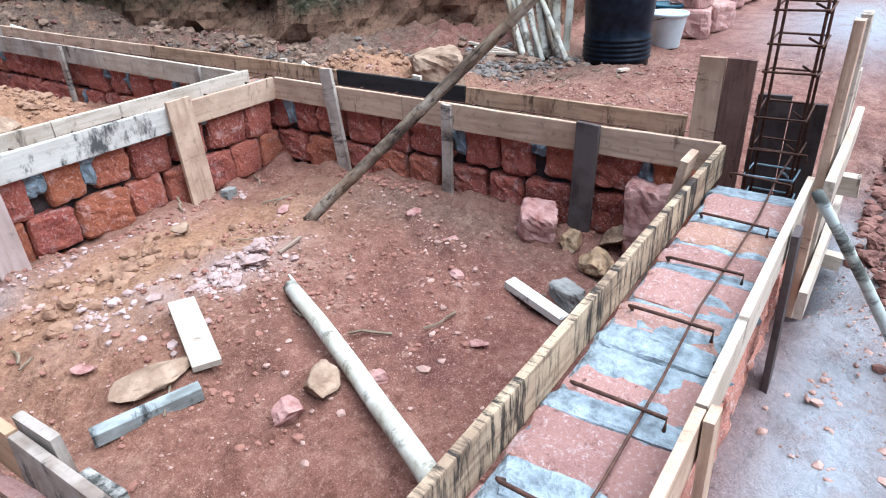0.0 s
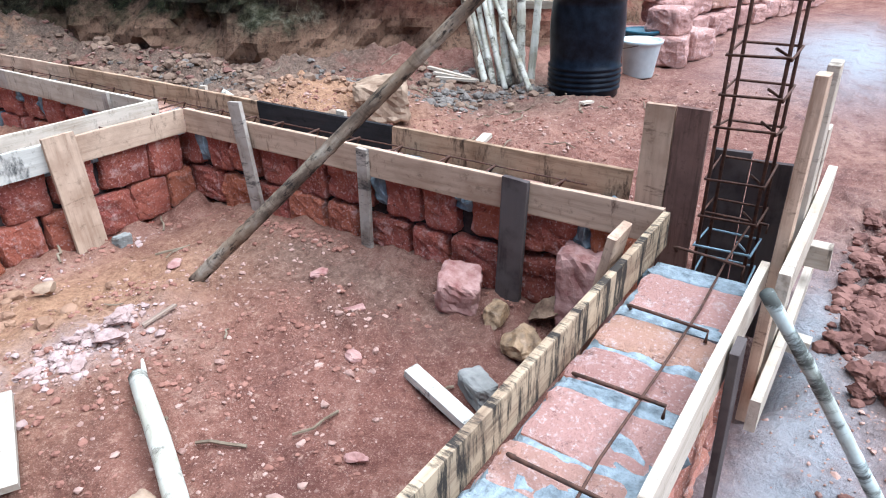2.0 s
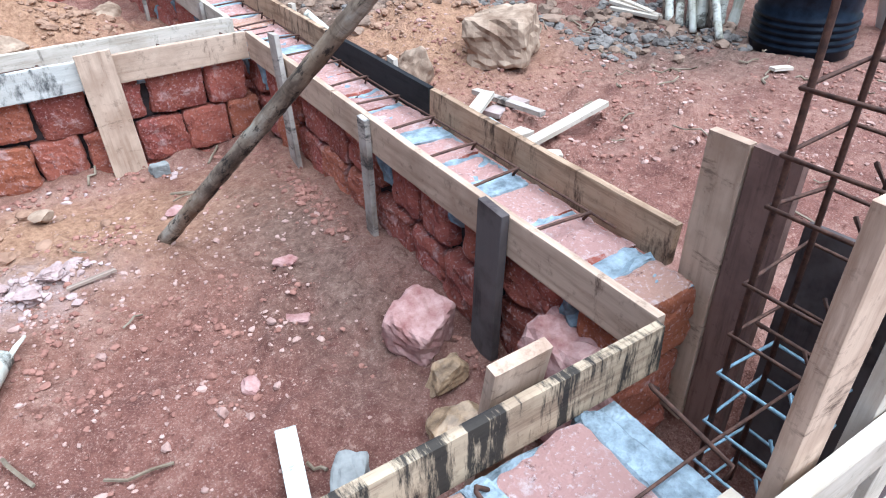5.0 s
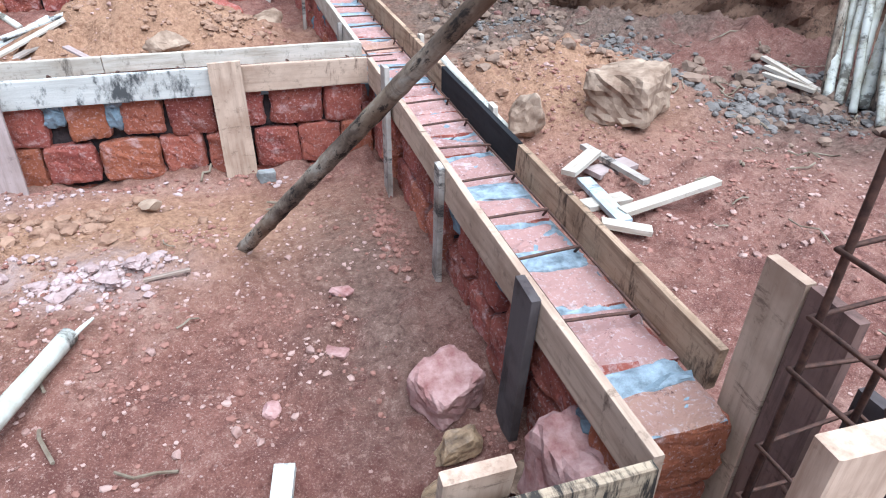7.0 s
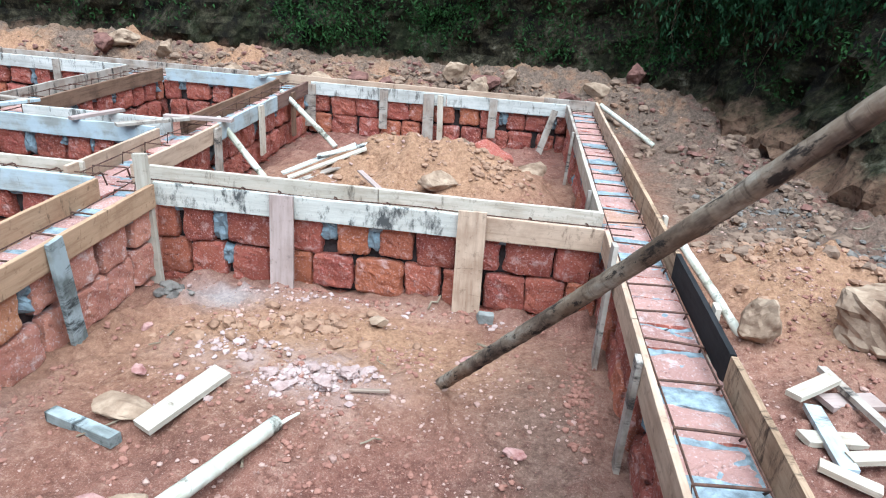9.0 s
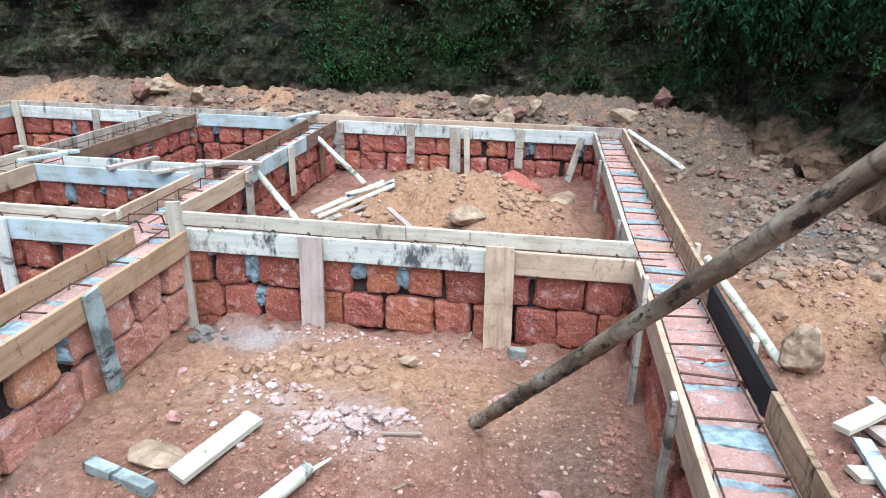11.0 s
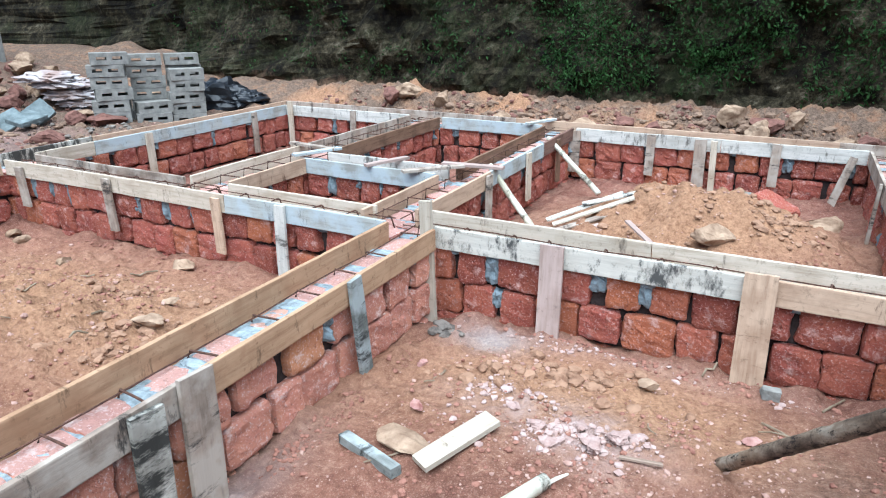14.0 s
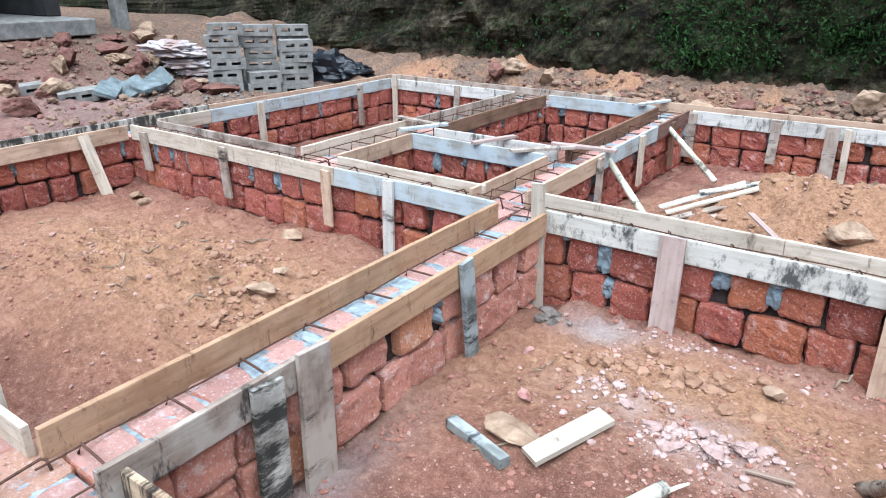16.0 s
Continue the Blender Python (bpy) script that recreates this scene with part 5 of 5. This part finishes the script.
BAMB = "bamboo poles leaning on the bank"
for i, (a, b, r, m_) in enumerate([((2.52, -0.16), (2.86, 0.30, 1.15), 0.024, BARK), ((2.50, -0.20), (2.92, 0.34, 1.05), 0.026, PALE_BARK), ((2.50, -0.27), (2.96, 0.22, 1.1), 0.024, PALE_BARK), ((2.56, -0.30), (2.98, 0.12, 1.2), 0.026, PALE_BARK), ((2.60, -0.34), (3.02, 0.02, 1.5), 0.036, PALE_BARK), ((2.66, -0.42), (3.05, -0.18, 1.6), 0.034, PALE_BARK), ((2.42, -0.62), (2.92, 0.06, 1.0), 0.022, PALE_BARK), ((2.74, -0.46), (3.12, -0.36, 1.5), 0.03, PALE_BARK), ((2.62, -0.38), (3.1, -0.1, 1.3), 0.02, BARK), ((2.54, -0.24), (3.0, 0.40, 1.2), 0.02, PALE_BARK), ((2.52, -0.36), (2.96, 0.26, 1.3), 0.022, PALE_BARK), ((2.58, -0.44), (3.02, 0.14, 1.4), 0.018, BARK)]):
    pole("bamboo_pole", "pale dry bamboo pole leaning against the bank", "bamboo", m_, (a[0], a[1], ground_z(*a) + 0.01), b, r, r * 0.9, 0.28, 0.01, 20 + i, BAMB)
for a, b in (((2.42, 0.22), (2.52, -0.14)), ((2.36, 0.16), (2.46, -0.14)), ((2.46, 0.30), (2.50, -0.06))):
    loose("split bamboo lying at the foot of the bank", PALE, a, b, 0.04, 0.02, 0.025)
plank("cross_rail", "pale rail tied behind the bamboo poles", "rail", PALE, (3.04, 0.1, 0.72), (3.12, -0.55, 0.74), 0.06, 0.03, X)


def stacked_block(place, size, turn, seed, tilt=0.0):
    ob = new("stacked_block", BLOCK_MESHES[seed % 14].copy())
    ob.data.materials[0] = LATERITE_TOP
    ob.matrix_world = pose(*place, tilt, 0, turn) @ Matrix.Diagonal((*size, 1))
    tagged(ob, "pinkish laterite block in a rough stack", "block", "stacked laterite blocks")


rng_b = random.Random(11)
for row in range(3):
    for k in range(13 - row):
        u = k * 0.40 + 0.2 * (row % 2) + rng_b.uniform(-0.02, 0.02)
        x = 4.55 + u
        y = -0.80 - 0.16 * u + rng_b.uniform(-0.03, 0.03) + 0.06 * row
        stacked_block((x, y, ground_z(x, y) + 0.10 + row * 0.205), (0.37, 0.24, 0.2), -9 + rng_b.uniform(-4, 4), row * 7 + k)
stacked_block((4.12, -1.08, ground_z(4.12, -1.08) + 0.12), (0.42, 0.32, 0.25), 12, 2)
stacked_block((4.5, -1.16, ground_z(4.5, -1.16) + 0.12), (0.40, 0.30, 0.25), -14, 6)
stacked_block((4.16, -1.05, ground_z(4.12, -1.08) + 0.355), (0.36, 0.30, 0.22), -6, 8)
stacked_block((4.35, -0.72, ground_z(4.35, -0.72) + 0.11), (0.34, 0.3, 0.22), 20, 3)
stacked_block((4.15, -0.35, ground_z(4.15, -0.35) + 0.13), (0.38, 0.3, 0.24), -35, 5, 25)
stacked_block((4.45, -0.35, ground_z(4.45, -0.35) + 0.32), (0.5, 0.3, 0.26), 15, 9, 30)


# ---- debris slope: block stack, sacks, sheet, tiles ----
def hollow_block_mesh():
    """A concrete block on its side: 39 x 19 x 13 cm with two square holes running through."""
    bm = bmesh.new()
    L, D, Hh = 0.39, 0.19, 0.13
    xs_ = [-L / 2, -0.135, -0.03, 0.03, 0.135, L / 2]
    zs_ = [0, 0.05, 0.088, Hh]
    for i in range(5):
        for j in range(3):
            if i in (1, 3) and j == 1:
                continue
            g = bmesh.ops.create_cube(bm, size=1.0)["verts"]
            bmesh.ops.scale(bm, vec=(xs_[i + 1] - xs_[i], D, zs_[j + 1] - zs_[j]), verts=g)
            bmesh.ops.translate(bm, vec=((xs_[i] + xs_[i + 1]) / 2, 0, (zs_[j] + zs_[j + 1]) / 2), verts=g)
    bmesh.ops.remove_doubles(bm, verts=bm.verts, dist=0.0005)
    dup = {}
    for f in bm.faces:
        dup.setdefault(tuple(round(c, 4) for c in f.calc_center_median()), []).append(f)
    bmesh.ops.delete(bm, geom=[f for fs in dup.values() if len(fs) > 1 for f in fs], context="FACES_ONLY")
    return mesh_of("hollow_block", bm, CONCRETE)


HB = hollow_block_mesh()
rng_h = random.Random(4)
for cx, cy, layers, turn in [(-7.66, 2.36, 6, 54), (-7.41, 2.70, 2, 58), (-7.22, 3.06, 5, 55), (-7.84, 2.50, 5, 57), (-7.62, 2.84, 6, 53), (-7.42, 3.22, 6, 57)]:
    z0 = ground_z(cx, cy) - 0.02
    for k in range(layers):
        ob = new("hollow_block", HB)
        ob.matrix_world = pose(cx + rng_h.uniform(-0.025, 0.025), cy + rng_h.uniform(-0.025, 0.025), z0 + 0.133 * k, 0, 0, turn + rng_h.uniform(-6, 6))
        tagged(ob, "grey hollow concrete block in a stack", "block", "stacked hollow blocks")
for x, y, turn in [(-8.6, 1.15, 55), (-8.5, 0.95, 70), (-8.9, 0.75, 65)]:
    ob = new("hollow_block", HB)
    ob.matrix_world = pose(x, y, ground_z(x, y) - 0.02, 4, -5, turn)
    tagged(ob, "grey hollow concrete block lying on the debris", "block", "loose hollow blocks")


def crumple(name, label, category, mat, place, size, turn, seed, amp=0.35, layers=1):
    """A folded sheet or sack pile: a noisy, closed, creased heap."""
    bm = bmesh.new()
    bmesh.ops.create_icosphere(bm, subdivisions=4, radius=1.0)
    for v in bm.verts:
        c = v.co.copy()
        q = c * 2.1 + Vector((seed * 2.3, 0, seed))
        r = 1 + amp * abs(noise.noise(q)) - amp * 0.3 + 0.12 * math.sin(c.z * 14 + 3 * noise.noise(c * 1.5)) * (layers > 1)
        c = c * r
        v.co = Vector((c.x * size[0] / 2, c.y * size[1] / 2, max(c.z, -0.35) * size[2] * 0.6 + 0.2 * size[2]))
    ob = new(name, mesh_of(name, bm, mat))
    ob.matrix_world = pose(place[0], place[1], ground_z(*place), 0, 0, turn)
    return tagged(ob, label, category)


for k in range(5):
    e = crumple("cement_sack", "empty folded cement sack in a pile", "sack", SACK, (-8.86 + 0.06 * k, 2.42 + 0.10 * k), (0.70, 0.52, 0.16), 35 + 9 * k, 3 + k, 0.55)
    e.location.z += 0.34 - 0.085 * k
    tagged(e, group="folded sacks")
crumple("plastic_sheet", "crumpled black plastic sheet beside the blocks", "sheet", TARP, (-7.45, 3.78), (0.9, 0.6, 0.5), 40, 9, 0.5)
crumple("plastic_sheet", "crumpled black plastic sheet beside the blocks", "sheet", TARP, (-7.1, 3.95), (0.6, 0.5, 0.25), 10, 14, 0.5)
for i, (x, y, tl, tn) in enumerate([(-8.35, 1.5, 38, 20), (-8.45, 1.35, 30, 60), (-8.2, 1.75, 55, 10), (-8.05, 1.55, 12, 40), (-8.3, 1.2, 20, 75)]):
    ob = new("stone_slab", block_mesh("stone_slab", 80 + i, SLAB, 0.035, 16.0, 5))
    tagged(ob, "broken grey concrete slab leaning on the debris", "slab", "broken slabs")
    ob.matrix_world = pose(x, y, ground_z(x, y) + 0.10, tl, -tl * 0.6, tn + 60) @ Matrix.Diagonal((0.36, 0.24, 0.06, 1))


def house_edge():
    """The plinth and shaded bay of the building above the debris slope."""
    e = holder("building", "shaded plinth and bay of a neighbouring building", "building", (-11.6, 1.0, 1.0))
    def box(name, x0, x1, y0, y1, z0, z1, mat, label=""):
        bm = bmesh.new()
        bmesh.ops.create_cube(bm, size=1.0)
        bmesh.ops.scale(bm, vec=(x1 - x0, y1 - y0, z1 - z0), verts=bm.verts)
        bmesh.ops.bevel(bm, geom=bm.edges[:], offset=0.015, segments=1, affect="EDGES")
        bmesh.ops.translate(bm, vec=((x0 + x1) / 2, (y0 + y1) / 2, (z0 + z1) / 2), verts=bm.verts)
        return part(name, bm, mat, e, label)
    box("floor_slab", -4.0, 1.2, -6.0, 1.35, -0.12, 0.10, CONCRETE, "pale dusty concrete floor slab")
    # back and side wall carry the bay's shade in their colour
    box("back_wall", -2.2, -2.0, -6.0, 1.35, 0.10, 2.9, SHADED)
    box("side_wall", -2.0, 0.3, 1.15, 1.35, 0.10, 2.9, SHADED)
    box("roof_slab", -4.0, 1.0, -6.2, 1.5, 2.9, 3.05, CONCRETE)
    bm, _ = lathe([(0.0, 0.10), (0.24, 0.10), (0.24, 0.5), (0.22, 0.55), (0.22, 2.9)], 24)
    bmesh.ops.translate(bm, vec=(-0.9, -0.1, 0), verts=bm.verts)
    part("round_pillar", bm, CONCRETE, e, "round grey pillar", True)
    box("corner_post", 0.35, 0.55, 2.05, 2.25, -0.3, 2.4, CONCRETE, "square concrete post")


house_edge()


# ---- plants on the bank ----
def foliage():
    rng = np.random.default_rng(8)
    flat = BANK_CO[:, 12:52].reshape(-1, 3)
    x, y, z = flat.T
    dens = np.clip(0.02 + 1.3 * bell(x, z, 0.3, 1.6, 1.5, 0.9) * (y > 3.2) + 1.2 * bell(x, z, -0.9, 0.9, 2.2, 0.28) * (y > 3.2) + 0.6 * bell(x, z, -2.6, 1.3, 1.1, 0.8) * (y > 3.2) + 0.5 * bell(x, z, -7.5, 1.7, 2.6, 1.1) * (y > 3) + 1.0 * bell(x, z, 1.6, 2.0, 0.6, 1.0) * (y > 2.0), 0, 1) * (fbm(flat * 1.4, 3, 31) * 0.5 + 0.55 > 0.35)
    dens = dens * (0.35 + 0.65 * (fbm(flat * 0.8, 3, 77) > -0.05))
    dens *= (x > -11) & (x < 2.4)
    pick = rng.choice(len(flat), 24000, p=dens / dens.sum())
    p = flat[pick] + rng.normal(0, 0.06, (24000, 3)) + np.array([0, -0.06, 0])
    s = rng.uniform(0.008, 0.03, 24000)
    a, b = rng.normal(0, 1, (24000, 3)), rng.normal(0, 1, (24000, 3))
    a[:, 2] -= 0.8
    a /= np.linalg.norm(a, axis=1)[:, None]
    b = np.cross(a, b)
    b /= np.linalg.norm(b, axis=1)[:, None]
    c = np.cross(a, b)
    k = s[:, None]
    v = np.stack([p, p + a * k + b * k * 0.45 + c * k * 0.15, p + a * k * 2.2, p + a * k - b * k * 0.45 + c * k * 0.15], 1)
    f = np.arange(24000 * 4).reshape(-1, 4)
    tri = np.concatenate([f[:, [0, 1, 2]], f[:, [0, 2, 3]]])
    me = bpy.data.meshes.new("bank_foliage")
    me.from_pydata(v.reshape(-1, 3).tolist(), [], tri.tolist())
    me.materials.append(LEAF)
    tagged(new("bank_foliage", me), "small green leaves growing over the mossy bank", "foliage", "", "stuff")
    # growth hanging in strands over the turn of the bank
    strands, leaves = 460, 46
    u = rng.uniform(0, 1, strands)
    head = np.stack([0.75 + 1.65 * u, 4.35 - 2.4 * u, 1.75 + 1.1 * rng.uniform(0, 1, strands)], -1)
    head += np.stack([0.34 * (head[:, 2] - 1.5), 0.24 * (head[:, 2] - 1.5), np.zeros(strands)], -1) + rng.normal(0, 0.07, (strands, 3))
    reach = rng.uniform(0.25, 1.0, strands) * (0.75 + 0.5 * vnoise(head * 2.0, 41))
    down = rng.uniform(0, 1, (strands, leaves))
    sway = rng.normal(0, 0.10, (strands, 1, 3)) * down[..., None] ** 2
    core = head[:, None] + sway - np.stack([0.06 * down, 0.10 * down, down * reach[:, None]], -1) + rng.normal(0, 0.022, (strands, leaves, 3))
    core = core.reshape(-1, 3)
    n2 = len(core)
    s2 = rng.uniform(0.012, 0.036, n2)[:, None]
    a2 = rng.normal(0, 0.55, (n2, 3)) + np.array([0, -0.3, -1.0])
    a2 /= np.linalg.norm(a2, axis=1)[:, None]
    b2 = np.cross(a2, rng.normal(0, 1, (n2, 3)))
    b2 /= np.linalg.norm(b2, axis=1)[:, None]
    v2 = np.stack([core, core + a2 * s2 + b2 * s2 * 0.36, core + a2 * s2 * 2.5, core + a2 * s2 - b2 * s2 * 0.36], 1)
    f2 = np.arange(n2 * 4).reshape(-1, 4)
    me = bpy.data.meshes.new("hanging_growth")
    me.from_pydata(v2.reshape(-1, 3).tolist(), [], np.concatenate([f2[:, [0, 1, 2]], f2[:, [0, 2, 3]]]).tolist())
    # the darker leaf copy, with the shade at this turn in its colour
    me.materials.append(LEAF_SHADED)
    tagged(new("hanging_growth", me), "green growth hanging over the bank, shade put into its colour", "foliage", "", "stuff")
    bm = bmesh.new()
    rr = random.Random(3)
    for i in range(64):
        bx, bz = (rr.uniform(0.9, 2.0), rr.uniform(1.3, 2.6)) if i < 44 else (rr.uniform(1.9, 3.0), rr.uniform(0.9, 1.9))
        j = int(np.argmin((flat[:, 0] - bx) ** 2 + (flat[:, 2] - bz) ** 2))
        q = Vector(flat[j]) + Vector((-0.05, -0.06, 0))
        pts = [q]
        for s_ in range(6):
            q = q + Vector((rr.uniform(-0.05, 0.04), rr.uniform(-0.05, 0.03), -rr.uniform(0.05, 0.13)))
            pts.append(q)
        tube_bm(pts, [0.005 - 0.0006 * t for t in range(7)], 4, bm)
    ob = new("hanging_roots", mesh_of("hanging_roots", bm, DARK_ROOT))
    tagged(ob, "dry roots hanging down the earth bank", "roots", "", "stuff")


foliage()

# ---- walls, last ----
L_ = "foundation wall of red laterite blocks in grey mortar"
wall(L_, 0.026, 0.28, -2.19, 3.52, 1)
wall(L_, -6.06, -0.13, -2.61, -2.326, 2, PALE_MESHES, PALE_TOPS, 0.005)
wall(L_, -2.38, 0.02, 0.026, 0.19, 3)
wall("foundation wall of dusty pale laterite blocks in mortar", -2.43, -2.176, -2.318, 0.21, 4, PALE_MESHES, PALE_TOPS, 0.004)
wall(L_, -6.0, -2.44, -0.004, 0.192, 5)
wall(L_, -6.076, -5.854, -2.3, 3.5, 6)
wall(L_, -4.166, -3.844, 0.2, 3.27, 7)
wall(L_, -2.676, -2.424, 0.2, 3.27, 8)
wall(L_, -3.84, -2.68, 1.064, 1.288, 9)
wall(L_, -5.85, 0.02, 3.274, 3.534, 10)
